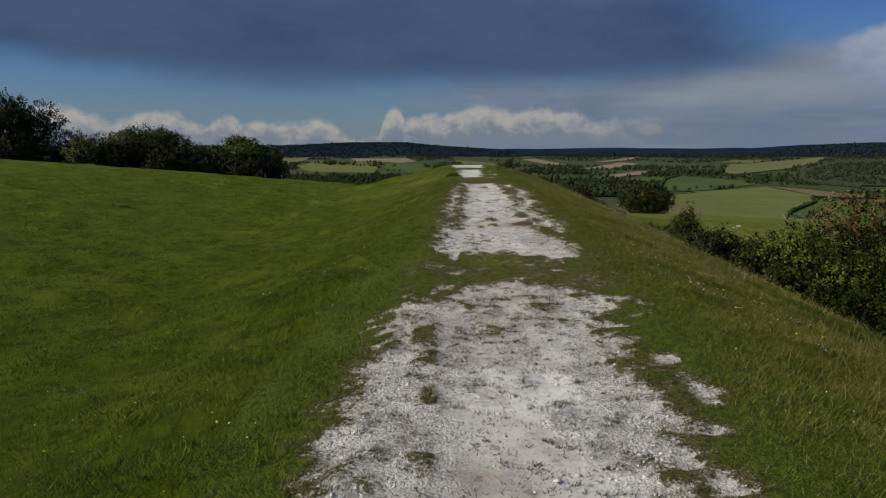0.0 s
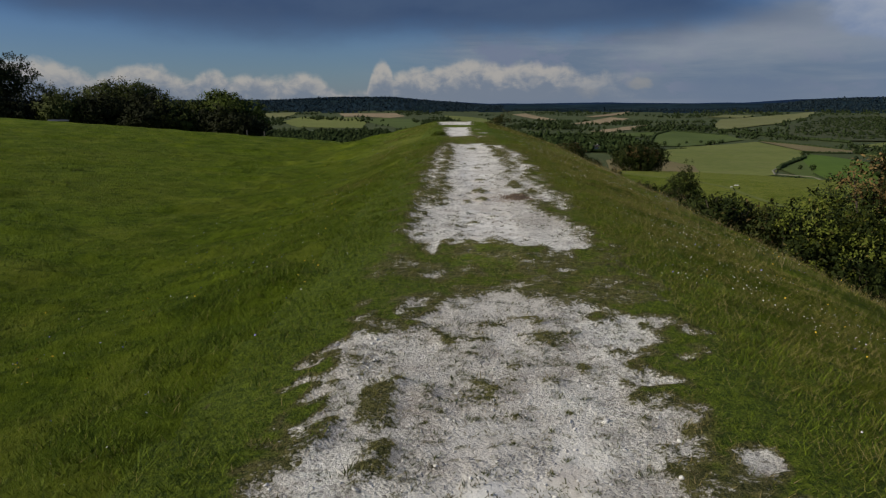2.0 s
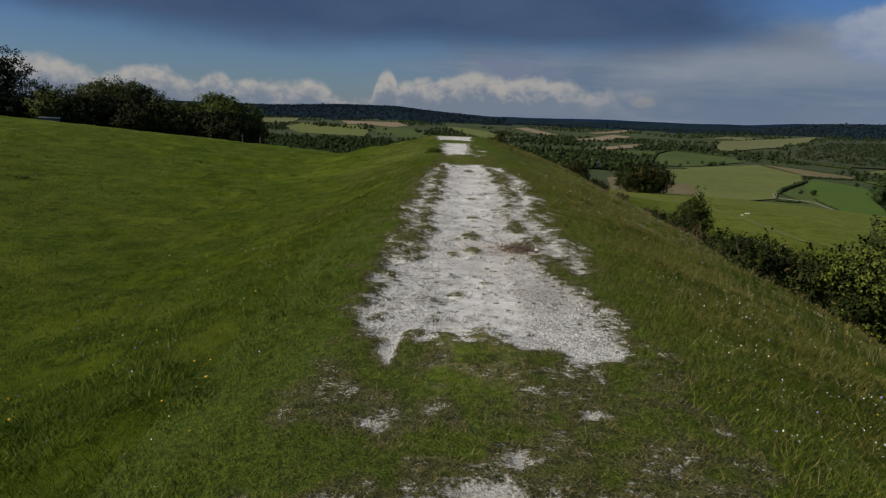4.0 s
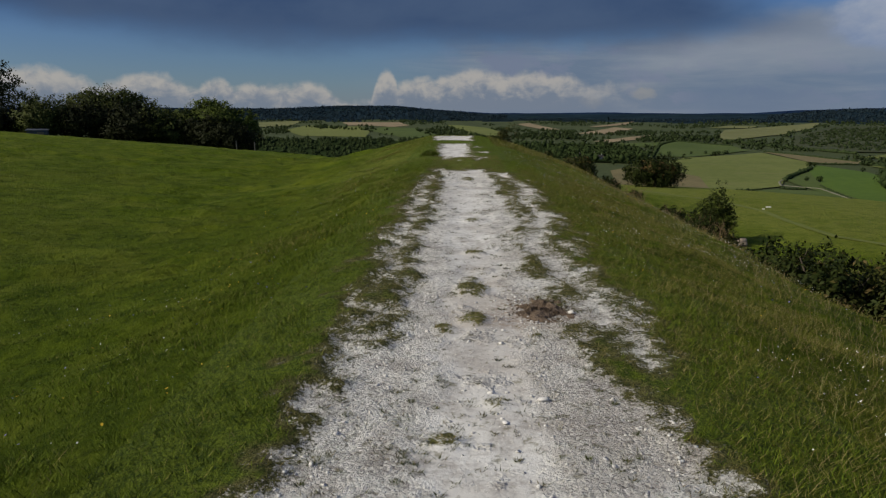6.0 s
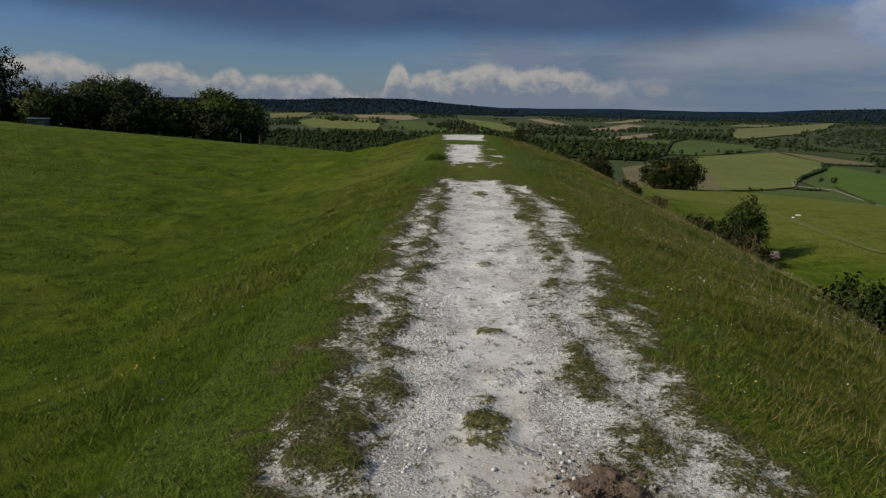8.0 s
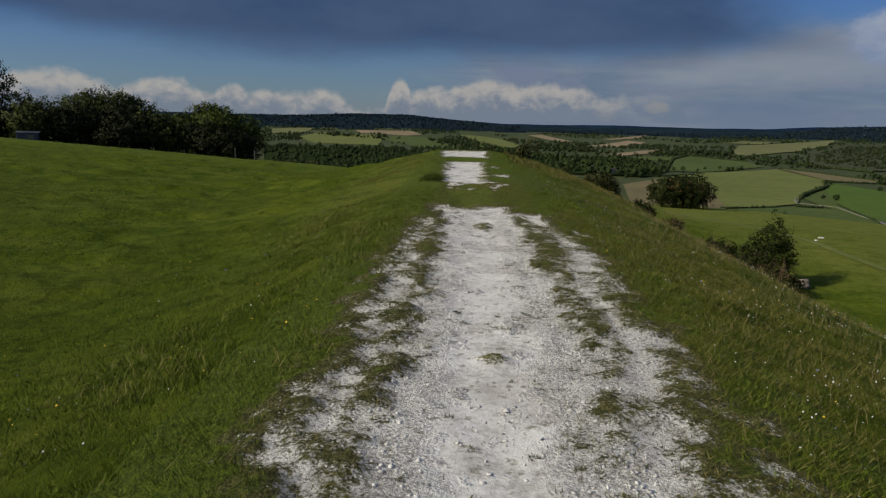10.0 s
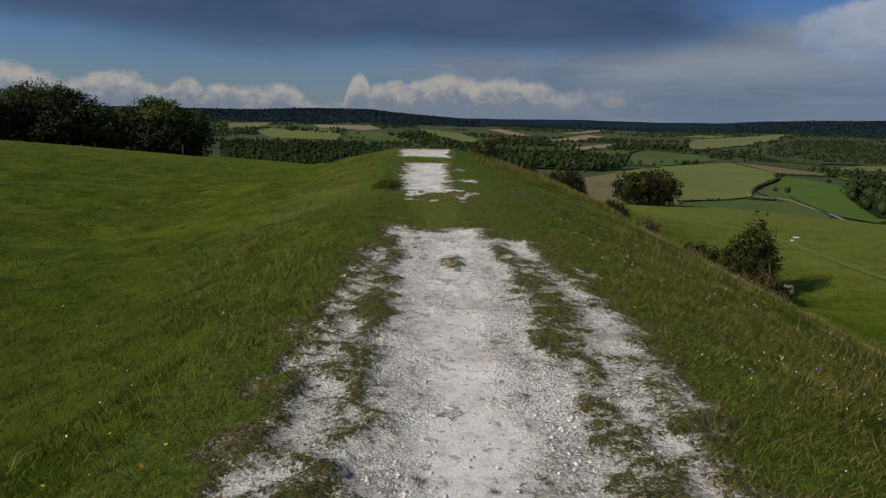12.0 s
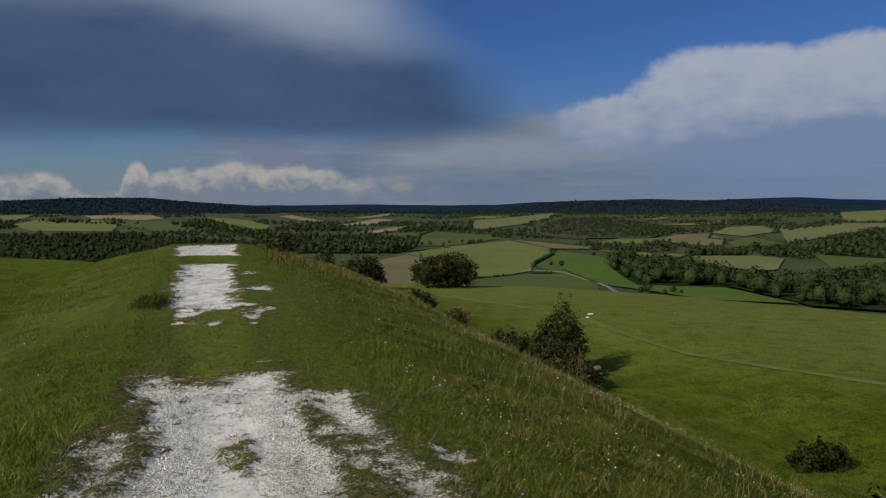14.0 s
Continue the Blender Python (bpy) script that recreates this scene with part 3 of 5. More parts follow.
GZ = GZ - 0.10 * smooth(0.1, 0.35, inside)
rim = np.maximum(np.abs(GX) / 150, np.abs(GY - 10) / 150)
GZ = GZ - 1.2 * smooth(0.86, 0.98, rim)
ang = np.radians(np.concatenate([np.arange(-180, -50, 5.0), np.arange(-50, 75, 0.36), np.arange(75, 180.1, 5.0)]))
rad = 118 * 1.03 ** np.arange(0, 124)
RA, RR = np.meshgrid(ang, rad)
RX, RY = RR * np.sin(RA), 20 + RR * np.cos(RA)
RZ = land_height(RX, RY)
n_close = GX.size
co = np.concatenate([np.stack([GX, GY, GZ], -1).reshape(-1, 3), np.stack([RX, RY, RZ], -1).reshape(-1, 3)])
fc = np.concatenate([grid_faces(len(gy), len(gx)), grid_faces(len(rad), len(ang), n_close)[:, ::-1]])
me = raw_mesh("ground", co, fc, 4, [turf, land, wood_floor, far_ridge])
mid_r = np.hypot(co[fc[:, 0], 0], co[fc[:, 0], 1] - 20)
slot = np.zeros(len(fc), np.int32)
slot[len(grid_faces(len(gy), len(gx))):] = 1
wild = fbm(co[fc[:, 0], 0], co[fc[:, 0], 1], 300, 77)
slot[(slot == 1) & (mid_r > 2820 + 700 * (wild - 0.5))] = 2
# ground beyond this distance takes the haze-blue ridge colour
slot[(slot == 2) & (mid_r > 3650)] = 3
slot[(slot == 1) & (mid_r < 240)] = 0
wx, wy = co[:, 0], co[:, 1]
dry = smooth(-6, 5, (wx - 21) * 0.75 + (wy - 45) * 0.66) * smooth(12, 20, wx)
side_ = wx - middle(wy)
dry = np.maximum(dry, 0.6 * smooth(-5.5, -3.0, side_) * smooth(-0.9, -1.4, side_) * smooth(20, 27, wy) * (1 - smooth(46, 56, wy)))
at = me.attributes.new("dry", "FLOAT", "POINT")
at.data.foreach_set("value", dry.astype(np.float32))
me.polygons.foreach_set("material_index", slot)
me.polygons.foreach_set("use_smooth", np.ones(len(fc), bool))
tagged(new("ground", me), "grassy downland falling to a valley and wooded hills", "ground", kind="structure")

# the path along the top of the bank
px, py = np.arange(PATH_X[0], PATH_X[1] + 0.01, 0.05), np.arange(PATH_Y[0], PATH_Y[1] + 0.01, 0.055)
PX, PY = np.meshgrid(px, py)
CH = chalk_value(PX, PY)


def path_height(x, y):
    hem = smooth(0, 0.4, np.minimum(np.minimum(x - PATH_X[0], PATH_X[1] - x), np.minimum(y - PATH_Y[0], PATH_Y[1] - y)))
    c = chalk_value(x, y)
    lumps = (fbm(x, y, 0.34, 51, 3) - 0.5) * 0.026 + (fbm(x, y, 0.15, 55, 2) - 0.5) * 0.030 * (1 - 0.6 * smooth(0.0, 0.25, np.minimum(x + 0.2, 0.75 - x)) * smooth(8, 10, y))
    # the turf stands a little proud where it meets the sunken chalk
    rim = 0.030 * (1 - smooth(0.26, 0.50, c)) * smooth(-1.6, -1.0, x) * (1 - 0.75 * smooth(-0.40, -0.20, x)) * (1 - smooth(1.3, 1.9, x)) * (1 - smooth(26, 28, y)) * smooth(9.5, 11.5, y)
    return land_height(x, y) + tussock(x, y) + hem * (lumps + rim - 0.030 * smooth(0.35, 0.70, c)) + 0.004


PZ = path_height(PX, PY)
me = raw_mesh("path", np.stack([PX, PY, PZ], -1), grid_faces(len(py), len(px)), 4, track)
wear = (1 - 0.85 * smooth(4.2, 5.6, PY) * (1 - smooth(8, 9, PY))) * smooth(0.0, 0.30, np.minimum(PX + np.interp(PY, [8, 11, 26, 30], [0.45, 0.16, 0.22, 0.8]), np.interp(PY, [8, 14, 30], [0.75, 0.80, 0.6]) - PX) + 0.4 * (fbm(PX, PY, 0.6, 57) - 0.5))
at = me.attributes.new("wear", "FLOAT", "POINT")
at.data.foreach_set("value", wear.ravel().astype(np.float32))
dirt = 0.36 * smooth(0.48, 0.66, fbm(PX, PY, 1.1, 58)) * (1 - 0.7 * smooth(14, 20, PY)) + 0.75 * np.exp(-((PX - 0.82) / 0.34) ** 2 - ((PY - 13.45) / 0.42) ** 2)
dirt = dirt + 0.4 * np.exp(-((PX - 0.55) / 0.5) ** 2 - ((PY - 12.6) / 1.2) ** 2)
at = me.attributes.new("dirt", "FLOAT", "POINT")
at.data.foreach_set("value", np.clip(dirt, 0, 0.85).ravel().astype(np.float32))
at = me.attributes.new("chalk", "FLOAT", "POINT")
at.data.foreach_set("value", CH.ravel().astype(np.float32))
me.polygons.foreach_set("use_smooth", np.ones(len(me.polygons), bool))
path = tagged(new("path", me), "worn white chalk path with tufts of grass", "path", kind="structure")

# ---------------------------------------------------------------- things in general
def part(name, bm, material, parent, label=""):
    """Links a bmesh, or a ready mesh, as one part of a thing."""
    if isinstance(bm, bpy.types.Mesh):
        me = bm
    else:
        me = bpy.data.meshes.new(name)
        bm.to_mesh(me)
        bm.free()
    if not me.materials:
        me.materials.append(material)
    ob = new(name, me)
    ob.parent = parent
    return tagged(ob, label)


def thing(name, x, y, z, label, category, group="", kind=""):
    ob = new(name)
    ob.empty_display_size = 0.2
    ob.location = (x, y, z)
    return tagged(ob, label, category, group, kind)


def ground_at(x, y):
    return float(land_height(x, y) + tussock(np.float64(x), np.float64(y)))


rng = np.random.default_rng(7)


def ball(level):
    bm = bmesh.new()
    bmesh.ops.create_icosphere(bm, subdivisions=level, radius=1)
    co = np.array([v.co[:] for v in bm.verts])
    fc = np.array([[v.index for v in f.verts] for f in bm.faces])
    bm.free()
    return co, fc


BALLS = {k: ball(k) for k in (1, 2, 3)}


def clumps(name, places, sizes, material, level=2, tall=1.0, rag=0.35):
    """One mesh of many uneven crowns: places are the feet, sizes the widths."""
    co, fc = BALLS[level]
    k, m = len(places), len(co)
    sizes = np.asarray(sizes, float).reshape(-1, 1, 1)
    shape = co[None] * (1 + rag * (rng.random((k, m, 1)) - 0.5) * 2)
    turn = rng.random(k) * 6.283
    c, s = np.cos(turn)[:, None], np.sin(turn)[:, None]
    stretch = np.stack([0.8 + 0.5 * rng.random(k), 0.8 + 0.5 * rng.random(k), tall * (0.8 + 0.5 * rng.random(k))], -1)[:, None]
    shape = shape * stretch
    shape = np.stack([shape[..., 0] * c - shape[..., 1] * s, shape[..., 0] * s + shape[..., 1] * c, shape[..., 2] + 0.62 * stretch[..., 2]], -1)
    v = np.asarray(places)[:, None] + shape * sizes * 0.5
    f = fc[None] + (np.arange(k) * m)[:, None, None]
    me = raw_mesh(name, v, f, 3, material)
    me.polygons.foreach_set("use_smooth", np.ones(len(me.polygons), bool))
    return me


def within(poly, x, y):
    poly, inside = np.asarray(poly, float), np.zeros(len(x), bool)
    j = len(poly) - 1
    for i in range(len(poly)):
        (xi, yi), (xj, yj) = poly[i], poly[j]
        cross = ((yi > y) != (yj > y)) & (x < (xj - xi) * (y - yi) / (yj - yi + 1e-9) + xi)
        inside ^= cross
        j = i
    return inside


def spread(poly, count):
    """That many places within an outline on the plan, thinned towards its far side."""
    p = np.asarray(poly, float)
    lo, hi = p.min(0), p.max(0)
    xs, ys = np.zeros(0), np.zeros(0)
    while len(xs) < count:
        x, y = lo[0] + (hi[0] - lo[0]) * rng.random(4000), lo[1] + (hi[1] - lo[1]) * rng.random(4000)
        keep = within(poly, x, y)
        if not keep.any():
            break
        xs, ys = np.r_[xs, x[keep]], np.r_[ys, y[keep]]
    return xs[:count], ys[:count]


# ---------------------------------------------------------------- the valley: fields, woods, hedges, lanes
pasture2 = earthy("bright_ley", (0.058, 0.108, 0.010), (0.090, 0.145, 0.016), 0.012, 0.12, 0.95, 0.3, 0.3)
FIELD_WORDS = {"green_pasture": "sunlit light green pasture in the valley", "deep_green_meadow": "deep green meadow in the valley",
               "pale_grass": "pale yellowish grass field on the valley side", "stubble": "pinkish tan harvested stubble field",
               "tan_grass": "dry tan grass field in the valley", "bright_ley": "smooth bright green ley below the down", "shaded_woodland_floor": "dark shaded floor under the valley woods", "scrubby_downland": "dull green scrubby downland slope"}
lift = [0.0]
FIELDS = []


def field(material, corners):
    """A field draped over the land, each a hand higher than the one before."""
    bm = bmesh.new()
    bm.faces.new([bm.verts.new((x, y, 0)) for x, y in corners])
    for axis in range(2):
        lo, hi = min(c[axis] for c in corners), max(c[axis] for c in corners)
        step = max(22.0, (hi - lo) / 24)
        for k in range(1, int((hi - lo) / step) + 1):
            spot, nor = [0, 0, 0], [0, 0, 0]
            spot[axis], nor[axis] = lo + k * step, 1
            bmesh.ops.bisect_plane(bm, geom=bm.verts[:] + bm.edges[:] + bm.faces[:], plane_co=spot, plane_no=nor)
    bmesh.ops.triangulate(bm, faces=bm.faces[:])
    FIELDS.append(corners)
    lift[0] += 0.03
    far = max(math.hypot(*c) for c in corners)
    for v in bm.verts:
        v.co.z = float(land_height(v.co.x, v.co.y)) + 0.35 + 0.00035 * far + lift[0]
    for f in bm.faces:
        f.smooth = True
        if f.normal.z < 0:
            f.normal_flip()
    me = bpy.data.meshes.new("field")
    bm.to_mesh(me)
    bm.free()
    me.materials.append(material)
    return tagged(new("field", me), FIELD_WORDS[material.name], "field", "fields of the valley", "structure")


WOOD_WORDS = {"dark_wood": "dark conifer and broadleaf wood below the down", "valley_trees": "dark green trees round the village",
              "river_wood": "belt of tall broadleaf trees along the stream", "hill_wood": "dense dark wood on the hillside",
              "hedge_wood": "dark strip of hedgerow trees between fields", "scrub": "scattered scrub bushes on the downland slope"}


def soften(me, normals):
    """Shades a mesh of leaves as the rounded mass that they make."""
    corners = me.polygons[0].loop_total
    v = np.empty(len(me.vertices) * 3, np.float32)
    me.vertices.foreach_get("co", v)
    order = np.empty(len(me.loops), np.int32)
    me.loops.foreach_get("vertex_index", order)
    v, order = v.reshape(-1, 3), order.reshape(-1, corners)
    face = np.cross(v[order[:, 1]] - v[order[:, 0]], v[order[:, 2]] - v[order[:, 0]])
    away = (face * normals[order[:, 0]]).sum(1) < 0
    order[away] = order[away][:, ::-1]
    mats = list(me.materials)
    me = raw_mesh(me.name, v, order, corners, mats)
    normals = normals / (np.linalg.norm(normals, axis=1, keepdims=True) + 1e-9)
    me.polygons.foreach_set("use_smooth", np.ones(len(me.polygons), bool))
    me.normals_split_custom_set_from_vertices(normals.astype(np.float32))
    return me


def crowns(name, x, y, heights, material, bits):
    """Many trees in one mesh: a dark heart each, and a ragged coat of leafy sprays."""
    k, h = len(x), np.asarray(heights, float)
    foot = land_height(x, y)
    co, fc = BALLS[1]
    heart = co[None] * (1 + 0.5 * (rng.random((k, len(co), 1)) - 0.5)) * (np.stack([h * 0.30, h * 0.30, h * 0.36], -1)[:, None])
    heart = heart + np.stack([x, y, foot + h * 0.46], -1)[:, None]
    hf = fc[None] + (np.arange(k) * len(co))[:, None, None]
    d = rng.normal(0, 1, (k, bits, 3))
    d[..., 2] = np.abs(d[..., 2]) - 0.45
    d /= np.linalg.norm(d, axis=2, keepdims=True)
    own = rng.random((k, 1)) * 50
    lump = 0.72 + 0.55 * vnoise(d[..., 0] * 1.6 + own, d[..., 1] * 1.6 + d[..., 2] + own, 0.7, 3)
    c = np.stack([x[:, None] + d[..., 0] * lump * h[:, None] * 0.40, y[:, None] + d[..., 1] * lump * h[:, None] * 0.40, (foot + h * 0.50)[:, None] + d[..., 2] * lump * h[:, None] * 0.44], -1)
    size = (h[:, None] * (0.5 + 0.6 * rng.random((k, bits))) * 1.25 / bits**0.5)[..., None, None]
    spray = c[:, :, None] + rng.normal(0, 0.55, (k, bits, 3, 3)) * size
    sf = np.arange(k * bits * 3).reshape(-1, 3) + k * len(co)
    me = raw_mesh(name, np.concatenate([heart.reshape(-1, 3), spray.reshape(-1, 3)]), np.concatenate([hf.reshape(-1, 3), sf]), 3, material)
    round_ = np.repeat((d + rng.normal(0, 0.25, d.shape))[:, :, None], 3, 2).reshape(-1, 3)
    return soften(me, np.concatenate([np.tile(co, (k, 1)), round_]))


def wood(kind, count, size, outline):
    if kind == "scrub":
        count, size = int(count * 1.7), size * 1.3
    if kind in ("dark_wood", "hill_wood", "river_wood", "valley_trees"):
        # a dark sheet fills the gaps between trees in place of their shade
        field(forest_floor, outline)
    x, y = spread(outline, count)
    s = size * (0.6 + 0.8 * rng.random(len(x)))
    bits = {"river_wood": 260, "hill_wood": 90, "scrub": 30}.get(kind, 50)
    me = crowns(kind, x, y, s, crown_mid if kind in ("river_wood", "valley_trees", "hill_wood") else crown_hedge, bits)
    return tagged(new(kind, me), WOOD_WORDS[kind], "scrub" if kind == "scrub" else "wood", kind="stuff")


def along(points, step):
    p = np.asarray(points, float)
    seg = np.hypot(*np.diff(p, axis=0).T)
    at_ = np.arange(0, seg.sum(), step)
    run = np.r_[0, np.cumsum(seg)]
    return np.interp(at_, run, p[:, 0]), np.interp(at_, run, p[:, 1])


def hedge(height, points):
    x, y = along(points, height * 0.55)
    x, y = x + rng.normal(0, height * 0.12, len(x)), y + rng.normal(0, height * 0.12, len(y))
    me = clumps("hedge", np.stack([x, y, land_height(x, y) + 0.3], -1), height * (0.8 + 0.5 * rng.random(len(x))), crown_hedge, 1, 1.0)
    return tagged(new("hedge", me), "dark trimmed hedge along a field edge", "hedge", "field hedges", "stuff")


def ribbon(name, width, points, material, label, category, rise=1.6, step=6.0):
    x, y = along(points, step)
    tx, ty = np.gradient(x), np.gradient(y)
    length = np.hypot(tx, ty) + 1e-9
    nx, ny = -ty / length, tx / length
    rows = [np.stack([x + nx * width * k, y + ny * width * k, land_height(x, y) + tussock(x, y) + rise + (0 if abs(k) < 0.5 else -0.25 * rise)], -1) for k in (-0.55, -0.48, 0.48, 0.55)]
    me = raw_mesh(name, np.stack(rows, 1), grid_faces(len(x), 4), 4, material)
    return tagged(new(name, me), label, category, kind="structure")


def road(width, points):
    return ribbon("road", width * 0.75, points, asphalt, "grey asphalt road bending through the fields", "road")


def lane(width, points):
    return ribbon("lane", width * 0.6, points, chalky_lane, "pale chalky farm lane beside a hedge", "lane")


def far_tree(x, y, height):
    z = float(land_height(x, y))
    t = thing("tree", x, y, z, "lone dark green broadleaf tree in a field", "tree", "trees of the valley")
    bm = bmesh.new()
    bmesh.ops.create_cone(bm, segments=6, radius1=height * 0.05, radius2=height * 0.02, depth=height * 0.6, matrix=Matrix.Translation((0, 0, height * 0.25)))
    part("trunk", bm, bark, t)
    k = 320
    d = rng.normal(0, 1, (k, 3))
    d /= np.linalg.norm(d, axis=1, keepdims=True)
    lump = (0.7 + 0.6 * vnoise(d[:, 0] * 1.6 + x, d[:, 1] * 1.6 + d[:, 2], 0.7, 3))[:, None] * (0.5 + 0.5 * rng.random((k, 1)))
    c = d * lump * (height * 0.42, height * 0.42, height * 0.40) + (0, 0, height * 0.58)
    spray = c[:, None] + rng.normal(0, 1, (k, 3, 3)) * height * 0.05
    part("crown", soften(raw_mesh("crown", spray, np.arange(k * 3), 3, crown_mid), np.repeat(d + rng.normal(0, 0.25, d.shape), 3, 0)), crown_mid, t)
    return t


field(pale_grass, [(-711, 2675), (-626, 2776), (-585, 2365), (-658, 2270), (-752, 2591)])
field(pasture, [(-528, 2085), (-533, 2396), (-340, 2351), (-270, 2058), (-239, 1730), (-400, 1750)])
field(stubble, [(-463, 2709), (-248, 2736), (-189, 2463), (-230, 2362), (-402, 2443)])
field(meadow, [(-290, 2104), (-270, 2361), (-158, 2269), (-34, 1660), (-128, 1665)])
field(pasture, [(-60, 2511), (71, 2312), (115, 1902), (89, 1677), (14, 1648), (-12, 2100)])
field(stubble, [(186, 2574), (243, 2654), (296, 2205), (261, 2135)])
field(stubble, [(293, 1906), (488, 2327), (526, 2226), (382, 1884)])
field(stubble, [(419, 2403), (653, 2760), (579, 2541), (438, 2346)])
field(stubble, [(279, 1537), (467, 1791), (446, 1656), (302, 1495)])
field(meadow, [(321, 1470), (406, 1486), (371, 1382), (315, 1392)])
field(meadow, [(292, 1108), (407, 1465), (450, 1526), (516, 1379), (498, 1256), (337, 1085)])
field(pasture, [(236, 938), (346, 1084), (497, 1199), (472, 984), (407, 847), (338, 755), (302, 679), (254, 643), (220, 630), (255, 773)])
field(tan_grass, [(507, 1213), (556, 1006), (515, 942), (474, 984)])
field(tan_grass, [(174, 845), (234, 930), (255, 773), (220, 630), (184, 555), (130, 585)])
field(meadow, [(213, 613), (288, 651), (316, 634), (297, 536), (266, 478), (240, 486), (187, 523)])
field(meadow, [(300, 500), (299, 560), (318, 660), (330, 740), (399, 830), (344, 688), (303, 519)])
field(pasture2, [(399, 830), (454, 929), (464, 827), (413, 657), (390, 519), (353, 378), (308, 414), (300, 519), (344, 688)])
field(pale_grass, [(583, 1656), (761, 2100), (1051, 2333), (1231, 2494), (1061, 2193), (790, 1795), (579, 1582)])
field(pale_grass, [(758, 2229), (870, 2371), (961, 2329), (865, 2194)])
field(pasture, [(584, 1075), (709, 1173), (821, 1157), (683, 1043)])
field(tan_grass, [(767, 1141), (879, 1237), (955, 1234), (886, 1098), (752, 947), (727, 1026)])
field(pale_grass, [(971, 1247), (1167, 1437), (1288, 1461), (1117, 1220), (960, 1137)])
field(meadow, [(844, 1043), (957, 1118), (919, 993), (835, 892), (760, 928)])
field(pale_grass, [(1298, 1411), (1579, 1480), (1629, 1408), (1676, 1336), (1441, 1247), (1088, 1049), (906, 968), (1017, 1098)])
field(pasture, [(2103, 1989), (2384, 2054), (2425, 1926), (1825, 1453), (1648, 1543)])
field(pale_grass, [(568, 782), (658, 785), (656, 712), (550, 609), (515, 609), (524, 701)])
field(meadow, [(755, 769), (776, 679), (785, 634), (691, 560), (602, 588)])
field(pasture, [(515, 917), (551, 858), (581, 805), (549, 773), (499, 803)])
field(pasture, [(1278, 1983), (1483, 2077), (1273, 1899)])
field(pale_grass, [(1134, 1654), (1434, 1763), (1383, 1632), (1155, 1573)])
field(scrubland, [(793, 1729), (1133, 2230), (1350, 2257), (1151, 1691), (1025, 1408), (761, 1159), (649, 1193), (606, 1325)])

wood('dark_wood', 900, 8, [(-476, 1579), (-329, 1572), (-194, 1647), (-102, 1459), (21, 1342), (133, 1101), (155, 1017), (21, 944), (-127, 924), (-296, 987)])
wood('valley_trees', 330, 11, [(-5, 2006), (49, 1599), (100, 1469), (258, 1392), (302, 1203), (217, 964), (118, 975), (66, 1264)])
wood('valley_trees', 90, 12, [(204, 1335), (290, 1238), (278, 1055), (222, 952), (151, 992)])
wood('river_wood', 260, 14, [(415, 723), (466, 752), (481, 655), (425, 505), (422, 448), (593, 523), (536, 438), (386, 320), (349, 364), (386, 479), (322, 517)])
wood('hill_wood', 320, 12, [(843, 867), (1077, 1014), (1327, 1150), (1484, 1184), (800, 645), (776, 679), (768, 745)])
wood('hedge_wood', 70, 9, [(575, 797), (611, 804), (649, 775), (648, 763), (573, 788)])
wood('hedge_wood', 60, 9, [(648, 763), (779, 833), (772, 787), (696, 747), (666, 773)])
wood('hedge_wood', 70, 10, [(1233, 1345), (1258, 1337), (1656, 1570), (1468, 1376), (1173, 1248)])
wood('hedge_wood', 80, 9, [(989, 1526), (1017, 1397), (888, 1222), (779, 1187), (709, 1173)])
wood('hedge_wood', 90, 10, [(1210, 1577), (1393, 1622), (1545, 1638), (1624, 1767), (1228, 1722)])
wood('hedge_wood', 60, 7, [(517, 954), (525, 902), (618, 874), (609, 863), (527, 939)])
wood('hedge_wood', 90, 10, [(369, 1568), (491, 1714), (589, 1650), (565, 1583), (430, 1503)])
wood('hedge_wood', 120, 10, [(130, 1912), (279, 1813), (269, 1589), (195, 1601), (112, 1644)])
wood('hedge_wood', 50, 9, [(-525, 2299), (-393, 2301), (-203, 2081), (-285, 2065), (-503, 2262)])
wood('hedge_wood', 26, 10, [(-465, 2203), (-480, 2437), (-397, 2199), (-389, 2151), (-453, 2160)])
wood('hedge_wood', 90, 10, [(-145, 2076), (-56, 2038), (2, 1821), (50, 1630), (2, 1613), (-59, 1689)])
wood('scrub', 620, 5, [(790, 1688), (1059, 2086), (1292, 2161), (1076, 1582), (987, 1356), (779, 1187), (664, 1220), (652, 1396)])

hedge(2.2, [(212, 620), (228, 627)])
hedge(2.2, [(241, 635), (269, 644)])
hedge(2.2, [(291, 658), (313, 656)])
hedge(4.5, [(327, 730), (379, 811), (423, 873)])
hedge(3, [(513, 1229), (544, 994)])
hedge(2.5, [(465, 964), (515, 942)])
hedge(2, [(217, 964), (331, 1038)])
hedge(4, [(526, 953), (522, 854)])
hedge(2, [(338, 678), (297, 536)])
hedge(5, [(569, 1557), (597, 1280), (634, 1165)])
hedge(4, [(282, 1072), (384, 1407), (450, 1526), (516, 1379)])
hedge(4, [(971, 1247), (868, 1122), (871, 1062)])
hedge(5, [(976, 1126), (883, 949)])
road(4.5, [(302, 545), (292, 512), (270, 457)])
lane(3.5, [(302, 679), (315, 715), (341, 754)])
lane(3, [(306, 684), (327, 656), (297, 531)])

far_tree(308, 1120, 7)
far_tree(319, 1111, 9)
far_tree(372, 1172, 6)
far_tree(398, 1179, 7)
far_tree(393, 1124, 9)
far_tree(412, 1159, 8)
far_tree(429, 893, 9)
far_tree(443, 908, 7)
far_tree(354, 714, 8)
far_tree(346, 723, 6)
far_tree(459, 828, 7)
far_tree(297, 464, 9)
far_tree(288, 459, 6)
